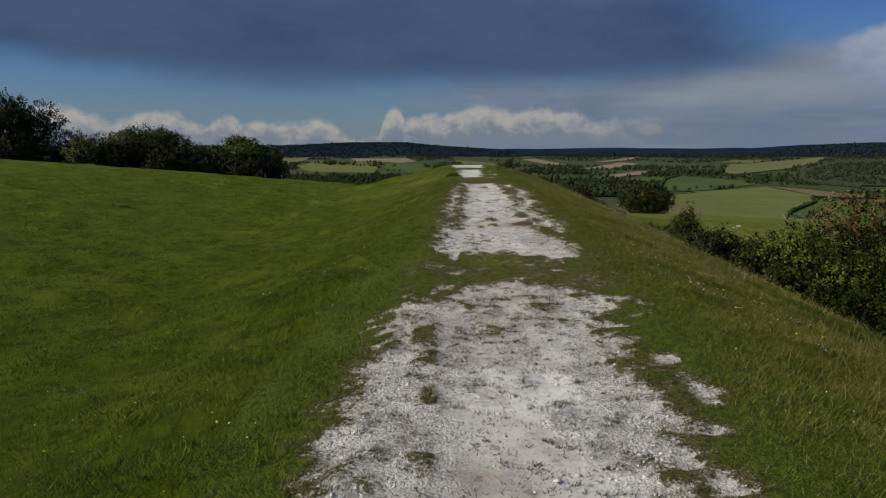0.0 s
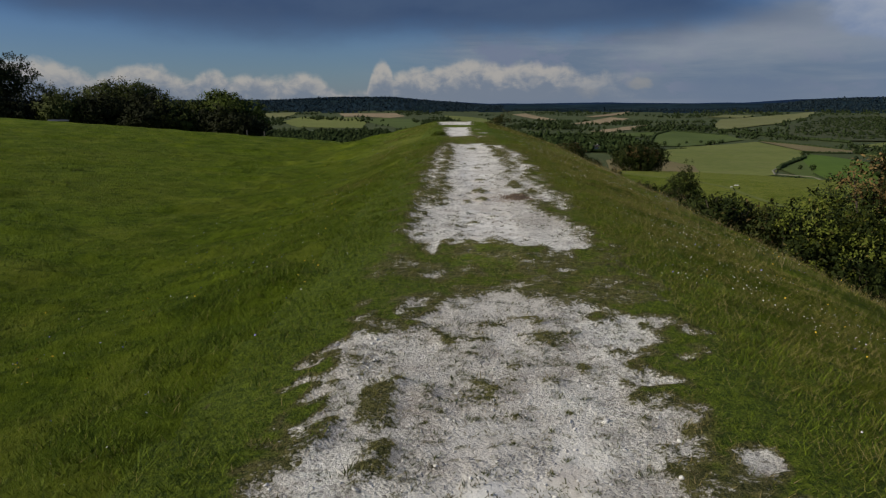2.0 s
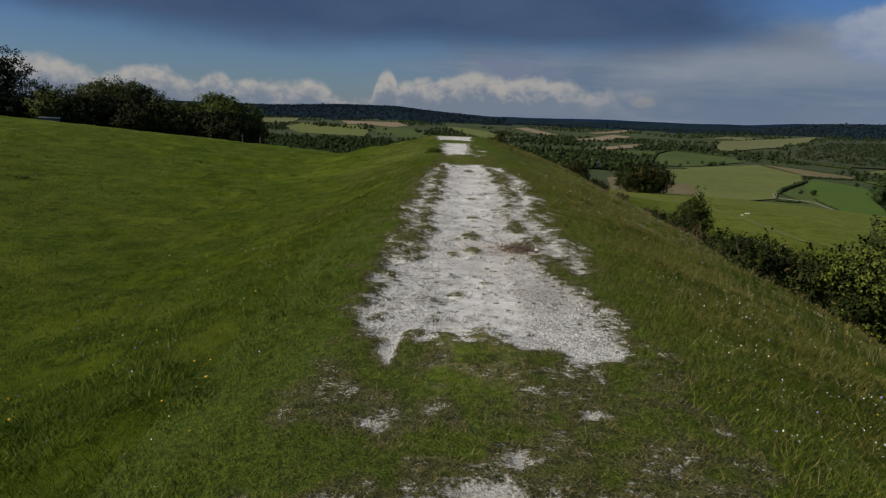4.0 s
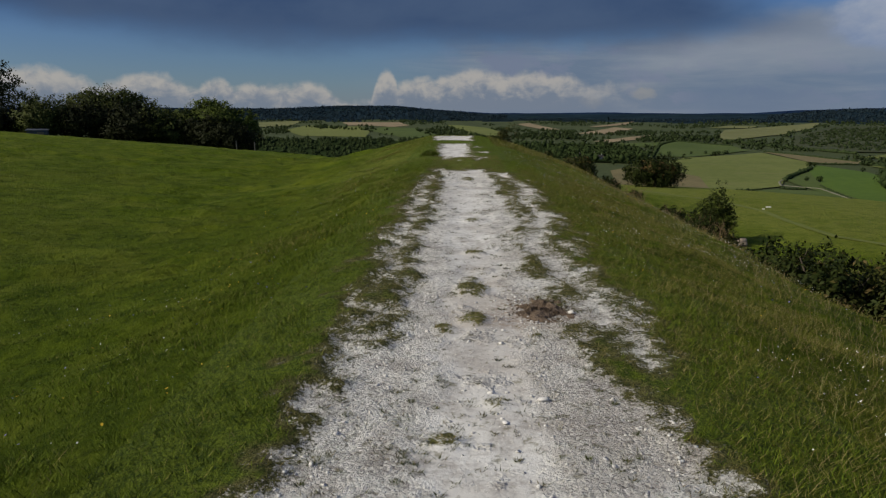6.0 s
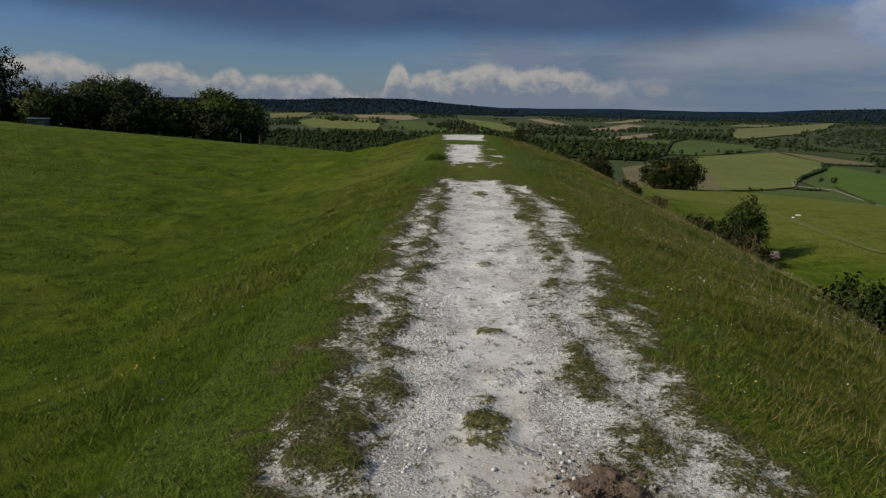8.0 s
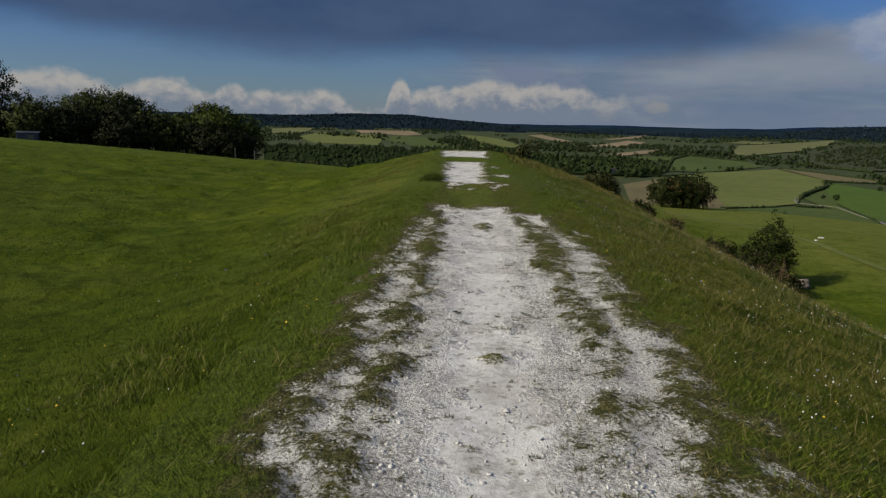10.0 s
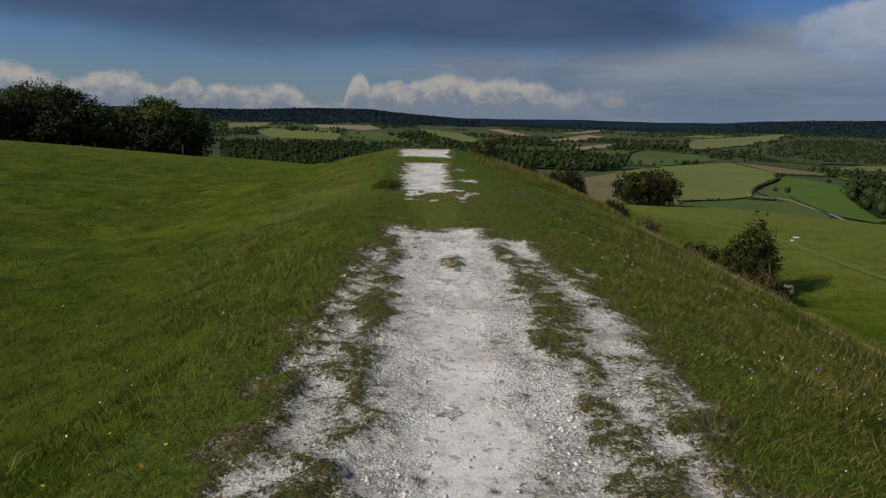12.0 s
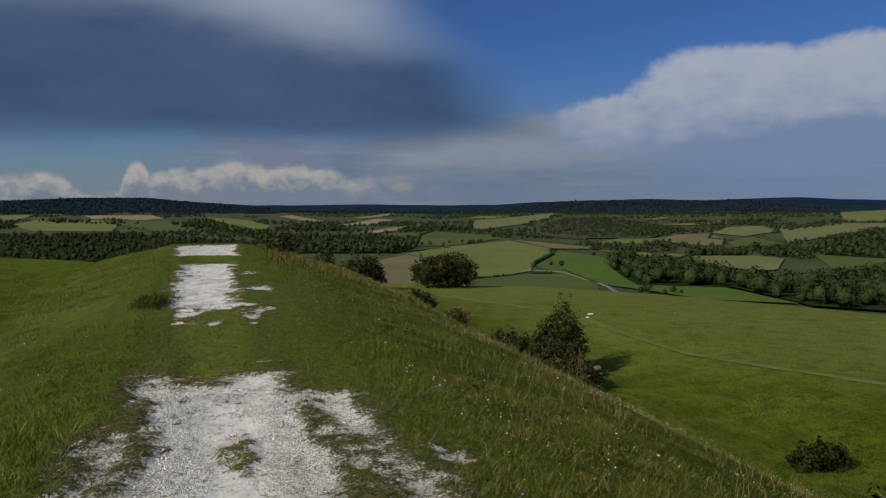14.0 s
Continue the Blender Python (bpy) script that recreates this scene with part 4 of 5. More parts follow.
far_tree(314, 456, 6)
far_tree(301, 448, 5)
far_tree(317, 451, 4)

# hedgerow trees and copses in the gaps between the fields
ra, rr = np.radians(-24 + 84 * rng.random(24000)), 900 + 1950 * rng.random(24000) ** 0.8
hx, hy = rr * np.sin(ra), 20 + rr * np.cos(ra)
keep = fbm(hx, hy, 190, 79, 3) > 0.53
for outline in FIELDS:
    keep &= ~within(outline, hx, hy)
hx, hy = hx[keep][:4000], hy[keep][:4000]
me = crowns("hedgerow_trees", hx, hy, 5 + 5 * rng.random(len(hx)), crown_hedge, 16)
tagged(new("hedgerow_trees", me), "dark trees and copses between the valley fields", "wood", kind="stuff")


# the woods that clothe the ridges beyond the valley
ra, rr = np.radians(-24 + 70 * rng.random(7500)), 2760 + 640 * rng.random(7500)
hx, hy = rr * np.sin(ra), 20 + rr * np.cos(ra)
keep = ~((ra > 0.06) & (ra < 0.40) & (rr > 2950))
keep &= np.hypot(hx, hy - 20) > 2800 + 160 * (fbm(hx, hy, 300, 77) - 0.5)
for outline in FIELDS:
    keep &= ~within(outline, hx, hy)
hx, hy = hx[keep], hy[keep]
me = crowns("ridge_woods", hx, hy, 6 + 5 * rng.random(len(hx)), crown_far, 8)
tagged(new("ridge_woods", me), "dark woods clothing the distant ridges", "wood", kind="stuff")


def house(x, y, turn, length, label):
    z = float(land_height(x, y))
    t = thing("house", x, y, z, label, "house", "houses of the village")
    w, h, r = length * 0.55, 5.0, 2.6
    bm = bmesh.new()
    bmesh.ops.create_cube(bm, size=1, matrix=Matrix.Translation((0, 0, h / 2)) @ Matrix.Diagonal((length, w, h, 1)))
    gable = [bm.verts.new((sx * length / 2, sy * w / 2, h + 0.003)) for sx in (-1, 1) for sy in (-1, 1)]
    top = [bm.verts.new((sx * length / 2, 0, h + r)) for sx in (-1, 1)]
    bm.faces.new((gable[0], gable[1], top[0]))
    bm.faces.new((gable[2], gable[3], top[1]))
    part("wall", bm, plaster, t)
    bm = bmesh.new()
    for s in (-1, 1):
        q = [bm.verts.new(c) for c in ((-length / 2 - 0.4, s * (w / 2 + 0.4), h - 0.3), (length / 2 + 0.4, s * (w / 2 + 0.4), h - 0.3), (length / 2 + 0.4, 0, h + r + 0.1), (-length / 2 - 0.4, 0, h + r + 0.1))]
        f = bm.faces.new(q)
        out = bmesh.ops.extrude_face_region(bm, geom=[f])
        for v in out["geom"]:
            if isinstance(v, bmesh.types.BMVert):
                v.co.z += 0.22
    roof = part("roof", bm, roof_tile, t)
    bm = bmesh.new()
    bmesh.ops.create_cube(bm, size=1, matrix=Matrix.Translation((length * 0.3, 0, h + r + 0.5)) @ Matrix.Diagonal((0.9, 0.7, 1.6, 1)))
    part("chimney", bm, plaster, roof)
    for k in (-0.3, 0.0, 0.3):
        for zz in (1.6, 3.7):
            bm = bmesh.new()
            bmesh.ops.create_cube(bm, size=1, matrix=Matrix.Translation((k * length, -w / 2 - 0.02, zz)) @ Matrix.Diagonal((1.1, 0.08, 1.2, 1)))
            part("window", bm, pane_m, t)
    t.rotation_euler.z = radians(turn)
    return t


for hx, hy, turn, size in ((192, 1010, 20, 12), (214, 1040, -35, 10), (240, 1075, 60, 11), (170, 1060, 10, 9), (262, 1130, 5, 12), (205, 1120, 75, 10)):
    house(hx, hy, turn, size, "pale rendered house with a dark tiled roof")

# ---------------------------------------------------------------- trees and bushes near the bank
def tube(bm, a, b, r1, r2, sides=6):
    """A tapering limb from a to b."""
    a, b = Vector(a), Vector(b)
    turn = (b - a).to_track_quat("Z", "Y").to_matrix()
    rings = []
    for p, r in ((a, r1), (b, r2)):
        rings.append([bm.verts.new(p + turn @ Vector((r * math.cos(6.2832 * i / sides), r * math.sin(6.2832 * i / sides), 0))) for i in range(sides)])
    for i in range(sides):
        j = (i + 1) % sides
        bm.faces.new((rings[0][i], rings[0][j], rings[1][j], rings[1][i]))
    bm.faces.new(rings[1])
    return b


def leaves(name, lobes, count, size, material, shell=0.55, flat=0.0):
    """Leaf blades strewn through uneven lobes; each lobe is centre and half widths."""
    lobes = np.asarray(lobes, float)
    vol = lobes[:, 3] * lobes[:, 4] * lobes[:, 5]
    # sprigs stand out from the lobes, with gaps between them; leaves gather on the sprigs
    sprigs = max(8, count // 14)
    home = rng.choice(len(lobes), sprigs, p=vol / vol.sum())
    way_ = rng.normal(0, 1, (sprigs, 3))
    way_ /= np.linalg.norm(way_, axis=1, keepdims=True)
    reach = 0.70 + 0.45 * vnoise(way_[:, 0] * 2.2 + home * 3.1, way_[:, 1] * 2.2 + way_[:, 2] * 1.7, 0.8, 5)
    depth = (shell + (1 - shell) * rng.random(sprigs)) ** 0.8 * reach
    spot = lobes[home, :3] + way_ * depth[:, None] * lobes[home, 3:6]
    pick = rng.integers(0, sprigs, count)
    d = way_[pick]
    p = spot[pick] + rng.normal(0, size * 1.15, (count, 3)) + d * (rng.random((count, 1)) * size * 3.0)
    out = d + rng.normal(0, 0.8, (count, 3))
    out[:, 2] += flat
    out /= np.linalg.norm(out, axis=1, keepdims=True)
    side = np.cross(out, rng.normal(0, 1, (count, 3)))
    side /= np.linalg.norm(side, axis=1, keepdims=True) + 1e-9
    up = np.cross(side, out)
    s = size * (0.6 + 0.8 * rng.random((count, 1)))
    if size > 0.2:
        # far off: one blade of three corners
        v = np.stack([p - up * s * 0.8, p + side * s * 0.8 + up * s * 0.3, p + up * s * 0.7 - side * s * 0.5], 1)
        return soften(raw_mesh(name, v, np.arange(count * 3), 3, material), np.repeat(d + rng.normal(0, 0.3, d.shape), 3, 0))
    v = np.stack([p - up * s * 0.9, p + side * s * 0.45 + out * s * 0.1, p + up * s * 0.9, p - side * s * 0.45 + out * s * 0.1], 1)
    f = np.arange(count * 4).reshape(-1, 4)
    return soften(raw_mesh(name, v, f, 4, material), np.repeat(d + 0.6 * out + rng.normal(0, 0.25, d.shape), 4, 0))


def crown_lobes(w, d, h, base, count, seed):
    r = np.random.default_rng(seed)
    out = []
    for k in range(count):
        a, q = 6.283 * r.random(), math.sqrt(r.random())
        z = base + (h - base) * (0.25 + 0.6 * r.random() * (1 - 0.45 * q))
        s = (0.26 + 0.2 * r.random())
        out.append((q * math.cos(a) * w * 0.36, q * math.sin(a) * d * 0.36, z, w * s * 0.75, d * s * 0.75, (h - base) * s * 0.8))
    return out


def woody(name, x, y, w, d, h, label, category, material, count, size, seed, group="", stem=0.1, base=0.0, lobes=9, extra=()):
    """A bush or tree: a stem with limbs, and a crown of many leaves."""
    z = ground_at(x, y)
    t = thing(name, x, y, z - 0.05, label, category, group)
    r = np.random.default_rng(seed)
    lob = crown_lobes(w, d, h, base, lobes, seed)
    bm = bmesh.new()
    top = tube(bm, (0, 0, -0.3), (r.normal(0, 0.05) * w, r.normal(0, 0.05) * d, h * 0.4), stem, stem * 0.6, 7)
    tube(bm, top, (r.normal(0, 0.08) * w, r.normal(0, 0.08) * d, h * 0.8), stem * 0.6, stem * 0.2)
    part("trunk", bm, bark, t)
    for lx, ly, lz, *_ in lob[: min(len(lob), 7)]:
        bm = bmesh.new()
        start = (lx * 0.1, ly * 0.1, max(0.05, lz * 0.35))
        knee = tube(bm, start, (lx * 0.6, ly * 0.6, lz * 0.75), stem * 0.45, stem * 0.28, 5)
        tube(bm, knee, (lx, ly, lz + 0.2), stem * 0.28, stem * 0.1, 5)
        part("branch", bm, bark, t)
    part("crown", leaves("crown", lob, count, size, material), material, t)
    if size < 0.2:
        lob = lob[:0]
    # solid dark cores close far crowns and stand in for the shade inside
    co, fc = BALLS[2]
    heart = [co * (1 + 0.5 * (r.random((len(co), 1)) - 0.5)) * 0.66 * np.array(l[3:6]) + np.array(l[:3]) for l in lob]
    if heart:
        part("shaded_core", raw_mesh("shaded_core", np.concatenate(heart), np.concatenate([fc + k * len(co) for k in range(len(lob))]), 3, row_dark), row_dark, t)
    for k, (mat2, n2, s2, lob2, words) in enumerate(extra):
        part("foliage", leaves("foliage", lob2, n2, s2, mat2), mat2, t, words)
    return t


# the hedgerow beyond the brow of the western field
ROW = "trees of the hedgerow"
woody("tree", -76, 113, 15, 13, 14.0, "tall dark green tree at the field hedgerow", "tree", row_dark, 28000, 0.19, 1, ROW, 0.35, 2.0, 14)
woody("tree", -86, 110, 12, 12, 12.0, "tall dark green tree at the field hedgerow", "tree", row_dark, 16000, 0.21, 2, ROW, 0.3, 1.5, 11)
woody("tree", -66, 114, 5, 5, 8.0, "thin ragged tree at the field hedgerow", "tree", row_olive, 4200, 0.17, 3, ROW, 0.2, 1.0, 8)
woody("tree", -54.2, 115.5, 13, 9, 9.0, "round olive green tree at the field hedgerow", "tree", row_olive, 32000, 0.17, 4, ROW, 0.3, 1.5, 20)
woody("tree", -40.0, 113, 8, 7, 7.7, "bushy green tree at the end of the hedgerow", "tree", row_green, 15000, 0.17, 6, ROW, 0.22, 1.0, 12)
woody("tree", -35.6, 113, 8, 7, 8.3, "bushy green tree at the end of the hedgerow", "tree", row_green, 17000, 0.17, 5, ROW, 0.25, 1.0, 13)
for k in range(15):
    bx, by = -94 + 4.3 * k, 108.5 + 1.6 * math.sin(k * 2.1)
    h = (6.2 + 0.5 * math.sin(k * 1.7)) * (1.0 if k < 13 else 0.86 if k < 14 else 0.72)
    woody("hedge_bush", bx, by, 8.6, 6, h, "dense dark hedge bush under the trees", "bush", row_hedge if k % 4 else row_olive, 8600, 0.19, 220 + k, "bushes of the hedgerow", 0.12, -0.8, 16)

# bushes on the eastern slope and in the ditch
woody("bush", 11.5, 21.2, 7.0, 6.0, 5.1, "large dark hawthorn bush with lighter green shoots", "bush", leaf_dark, 42000, 0.055, 40, "", 0.09, -0.3, 20,
      ((leaf_lit, 9000, 0.045, [(-2.3, -2.1, 2.9, 1.2, 0.9, 0.8), (-1.4, -2.8, 2.2, 1.2, 0.8, 0.8), (0.2, -2.9, 2.9, 0.9, 0.7, 0.6), (-2.8, -2.4, 2.0, 0.9, 0.8, 0.6)], "yellowish green shoots coloured as sunlit"),
       (leaf_brown, 2600, 0.05, [(-0.4, -1.6, 4.0, 1.3, 0.9, 0.7)], "browning dry top")))
woody("bush", 13.5, 17.0, 5.0, 5.0, 3.6, "dark hawthorn bush on the grassy slope", "bush", leaf_dark, 22000, 0.06, 41, "bushes of the slope", 0.08, -0.3, 12)
for k, (bx, by, w, h, m) in enumerate(((7.0, 20.9, 1.7, 0.85, leaf_dark), (7.7, 20.4, 1.9, 1.05, leaf_olive), (8.3, 19.6, 2.2, 1.45, leaf_dark), (7.7, 22.6, 2.2, 1.15, leaf_dark), (8.9, 22.0, 2.2, 1.4, leaf_olive), (9.4, 17.4, 2.4, 1.5, leaf_dark), (9.6, 24.2, 2.0, 0.9, leaf_dark))):
    woody("bush", bx, by, w, w, h, "low dark bramble bush spreading over the slope", "bush", m, 4600, 0.055, 140 + k, "brambles of the slope", 0.04, -0.3, 9)
woody("bush", 8.9, 25.2, 2.4, 3.0, 0.8, "low dark tangled bush on the slope", "bush", leaf_dark, 5000, 0.05, 42, "bushes of the slope", 0.05, -0.3, 10)

woody("tree", 14.6, 47.15, 2.3, 2.1, 3.05, "small dark hawthorn tree in the ditch", "tree", leaf_dark, 7000, 0.06, 45, "", 0.06, -0.1, 17,
      ((leaf_green, 1500, 0.055, [(-0.3, -0.7, 2.1, 0.5, 0.4, 0.4), (0.2, -0.8, 1.3, 0.6, 0.4, 0.5), (-0.1, -0.2, 2.7, 0.3, 0.3, 0.25)], "lighter green shoots"),))
for k, (bx, by, w, h, m) in enumerate(((12.9, 45.6, 2.2, 1.6, leaf_dark), (11.6, 46.4, 2.0, 1.0, leaf_dark), (10.4, 49.5, 1.7, 0.9, leaf_olive), (9.0, 52.5, 1.6, 0.9, leaf_dark), (13.6, 44.2, 1.6, 1.0, leaf_olive))):
    woody("bush", bx, by, w, w, h, "low bramble bush beside the ditch", "bush", m, 4200, 0.075, 50 + k, "brambles of the ditch", 0.04, -0.2, 7)
woody("bush", 16.5, 35.0, 1.4, 1.1, 0.75, "small dark bush on the ditch floor", "bush", leaf_dark, 2600, 0.065, 60, "", 0.03, -0.1, 6)
woody("bush", 22.0, 88.0, 5.7, 5.0, 3.5, "broad dark hawthorn bush on the rim of the shelf", "bush", leaf_dark, 17000, 0.12, 61, "", 0.1, -0.3, 18,
      ((leaf_brown, 1500, 0.10, [(0.0, -0.8, 2.3, 2.2, 1.4, 0.6), (1.4, -1.0, 1.8, 1.0, 0.9, 0.6)], "browning upper leaves"),))
woody("bush", 12.4, 84.0, 4.6, 4.0, 3.0, "rounded olive bush past the end of the bank", "bush", leaf_olive, 7000, 0.13, 62, "", 0.08, -0.3, 10)
woody("bush", 9.2, 86.0, 3.2, 3.0, 2.6, "rounded olive bush past the end of the bank", "bush", leaf_olive, 4500, 0.13, 63, "", 0.07, -0.3, 8)
woody("bush", 2.9, 49.0, 1.3, 1.2, 1.3, "thin wispy bush by the end of the path", "bush", leaf_olive, 520, 0.05, 64, "", 0.02, 0.1, 7)
woody("bush", 2.2, 46.2, 0.9, 0.8, 0.8, "thin wispy bush by the end of the path", "bush", leaf_olive, 700, 0.05, 65, "", 0.015, 0.05, 6)


def twigs(bush, w, h, count, seed):
    """Bare brown stems arching out of a bush."""
    r = np.random.default_rng(seed)
    bm = bmesh.new()
    for k in range(count):
        a, q = 6.283 * r.random(), r.random()
        foot = Vector((math.cos(a) * q * w * 0.4, math.sin(a) * q * w * 0.4, 0))
        mid = foot + Vector((r.normal(0, 0.12) * w, r.normal(0, 0.12) * w, h * (0.5 + 0.3 * r.random())))
        knee = tube(bm, foot, mid, 0.010, 0.007, 4)
        tube(bm, knee, mid + Vector((r.normal(0, 0.16) * w, r.normal(0, 0.16) * w, h * (0.1 + 0.45 * r.random()))), 0.007, 0.003, 4)
    part("brushwood", bm, dry_twig, bush, "bare brown stems")


def stump(x, y):
    """A weathered, broken block of old root in the ditch."""
    z = ground_at(x, y)
    co, fc = BALLS[3]
    v = co * (0.36, 0.29, 0.27)
    n1 = np.array([noise.noise(Vector(c) * 1.7) for c in co])
    n2 = np.array([noise.noise(Vector(c) * 4.6 + Vector((5, 2, 1))) for c in co])
    v = v * (1 + 0.34 * n1 + 0.20 * n2)[:, None]
    v[:, 2] = np.maximum(v[:, 2], -0.22) + 0.16
    me = raw_mesh("stump", v, fc, 3, boulder_m)
    ob = new("stump", me)
    ob.location = (x, y, z)
    return tagged(ob, "weathered pale brown tree stump in the ditch", "stump")


for ob in [o for o in scene.objects if o.name.startswith("bush") and o.type == "EMPTY"]:
    bx, by = ob.location.x, ob.location.y
    if abs(bx - 8.9) < 0.1:
        twigs(ob, 2.4, 0.7, 70, 70)
    elif 9 < bx < 14 and 44 < by < 54:
        twigs(ob, 1.8, 1.2, 40, int(by))

stump(15.6, 46.1)


def shed(x, y, turn):
    z = ground_at(x, y)
    t = thing("shed", x, y, z, "small faded grey field shed under the hedge", "shed")
    bm = bmesh.new()
    bmesh.ops.create_cube(bm, size=1, matrix=Matrix.Translation((0, 0, 0.6)) @ Matrix.Diagonal((2.5, 1.8, 1.2, 1)))
    bmesh.ops.bevel(bm, geom=bm.edges[:], offset=0.04, segments=1, affect="EDGES")
    part("wall", bm, grey_metal, t)
    bm = bmesh.new()
    bmesh.ops.create_cube(bm, size=1, matrix=Matrix.Translation((0, 0, 1.28)) @ Matrix.Rotation(radians(5), 4, "X") @ Matrix.Diagonal((2.8, 2.1, 0.08, 1)))
    part("roof", bm, grey_metal, t)
    bm = bmesh.new()
    bmesh.ops.create_cube(bm, size=1, matrix=Matrix.Translation((0.4, -0.92, 0.5)) @ Matrix.Diagonal((0.8, 0.06, 0.95, 1)))
    part("door", bm, grey_wood, t)
    t.rotation_euler.z = radians(turn)
    return t


shed(-58.5, 103.5, 25)


def fence_post(x, y, h, label="weathered grey wooden fence post"):
    bm = bmesh.new()
    bmesh.ops.create_cube(bm, size=1, matrix=Matrix.Translation((0, 0, h / 2 - 0.2)) @ Matrix.Diagonal((0.13, 0.13, h, 1)))
    bmesh.ops.bevel(bm, geom=bm.edges[:], offset=0.02, segments=1, affect="EDGES")
    me = bpy.data.meshes.new("fence_post")
    bm.to_mesh(me)
    bm.free()
    me.materials.append(grey_wood)
    ob = new("fence_post", me)
    ob.location = (x, y, ground_at(x, y))
    ob.rotation_euler = (0.03, -0.02, 0.4)
    return tagged(ob, label, "fence post", "fence posts by the hedgerow")


for fx, fy in ((-30.5, 102), (-28.2, 102.6)):
    fence_post(fx, fy, 1.5)

# ---------------------------------------------------------------- grass, flowers and stones
def blades(name, x, y, z, h, w, lean, material, sway=(0.12, 0.04)):
    """Grass blades: short ones are single leaning slips, long ones curve over."""
    k = len(x)
    a = rng.random(k) * 6.283
    ca, sa = np.cos(a), np.sin(a)
    b = rng.random(k) * 6.283
    dx, dy = (np.cos(b) + sway[0]) * lean * h, (np.sin(b) + sway[1]) * lean * h
    foot = np.stack([x, y, z], -1)
    side = np.stack([ca, sa, np.zeros(k)], -1) * (w / 2)[:, None]
    mid = foot + np.stack([dx * 0.35, dy * 0.35, h * 0.6], -1)
    tip = foot + np.stack([dx, dy, h * (1 - 0.25 * lean)], -1)
    if h.mean() < 0.085:
        return raw_mesh(name, np.stack([foot - side, foot + side, tip], 1), np.arange(k * 3), 3, material)
    v = np.stack([foot - side, foot + side, mid - side * 0.75, mid + side * 0.75, tip], 1)
    f = np.array([[0, 1, 3], [0, 3, 2], [2, 3, 4]])[None] + (np.arange(k) * 5)[:, None, None]
    return raw_mesh(name, v, f, 3, material)


def turf_z(x, y):
    onpath = (x > PATH_X[0] + 0.12) & (x < PATH_X[1] - 0.12) & (y > PATH_Y[0] + 0.12) & (y < PATH_Y[1] - 0.12)
    return np.where(onpath, path_height(x, y), land_height(x, y) + tussock(x, y))


def strew(x0, x1, y0, y1, per_m2, want=None):
    k = int((x1 - x0) * (y1 - y0) * per_m2)
    x, y = x0 + (x1 - x0) * rng.random(k), y0 + (y1 - y0) * rng.random(k)
    if want is not None:
        keep = rng.random(k) < want(x, y)
        x, y = x[keep], y[keep]
    return x, y


def bare(x, y):
    """1 where turf grows, 0 on bare chalk."""
    onpath = (x > PATH_X[0]) & (x < PATH_X[1]) & (y > PATH_Y[0]) & (y < PATH_Y[1])
    return np.where(onpath, 1 - smooth(0.18, 0.50, chalk_value(x, y) + 0.6 * (fbm(x, y, 0.14, 33, 3) - 0.5)), 1.0)


def trodden_zone(x, y):
    """1 within the breadth of the path, where the grass is worn thin."""
    return smooth(-0.88, -0.66, x) * (1 - smooth(1.2, 1.48, x)) * (1 - smooth(31, 33, y))


def fringe(x, y):
    """1 in the ragged margin between turf and chalk, broken into small tufts."""
    c = chalk_value(x, y) + 0.45 * (fbm(x, y, 0.09, 35, 2) - 0.5)
    return np.maximum(smooth(0.1, 0.35, c), 0.9 * trodden_zone(x, y)) * (1 - smooth(0.50, 0.64, c)) * (0.15 + 0.85 * smooth(0.38, 0.55, vnoise(x, y, 0.07, 36)))


def thin(x, y):
    return bare(x, y) * (0.35 + 0.65 * smooth(0.3, 0.6, fbm(x, y, 0.5, 61))) * (1 - 0.97 * trodden_zone(x, y))


def lay(name, x, y, h, w, lean, material, label):
    me = blades(name, x, y, turf_z(x, y) - 0.01, h, w, lean, material)
    return tagged(new(name, me), label, "grass", kind="stuff")


def mow(x, y):
    """How long the grass stands: worn short by the path, long on the slopes of the bank."""
    u = x - middle(y)
    worn = 0.7 + 0.3 * smooth(1.0, 2.0, np.abs(u - 0.1))
    return worn * (0.55 + 0.9 * fbm(x, y, 0.7, 63)) * (0.45 + 1.1 * vnoise(x, y, 0.16, 64))


# turf close to the path
x, y = strew(-3.0, 2.4, 0.4, 30, 2600, thin)
lay("short_grass", x, y, 0.056 * mow(x, y) * (0.5 + 0.9 * rng.random(len(x))), np.full(len(x), 0.006), 0.7, blade_short, "short trodden turf beside the chalk path")
# thin brownish growth where turf gives way to chalk
x, y = strew(-1.5, 2.0, 1.0, 32, 3400, lambda x, y: fringe(x, y))
lay("worn_tufts", x, y, 0.044 * (0.4 + rng.random(len(x))), np.full(len(x), 0.006), 0.9, blade_worn, "thin worn brownish grass at the edge of the chalk")
# small worn tufts out on the chalk
tx_, ty_ = strew(-1.0, 1.5, 1.2, 31, 70, lambda x, y: smooth(0.45, 0.6, chalk_value(x, y)) * np.where(y < 8, 0.95, 0.07 + 0.5 * smooth(0.45, 0.65, fbm(x, y, 0.8, 37))))
many = rng.integers(6, 44, len(tx_))
wide = np.repeat((0.006 + 0.036 * rng.random(len(tx_)) ** 2.2) * np.where(ty_ < 8, 1.35, 1.0), many)
x, y = np.repeat(tx_, many) + rng.normal(0, 1, many.sum()) * wide * 1.4, np.repeat(ty_, many) + rng.normal(0, 1, many.sum()) * wide
lay("worn_tufts", x, y, 0.032 * (0.4 + rng.random(len(x))), np.full(len(x), 0.009), 0.9, blade_tuft, "small worn brownish tufts on the chalk")
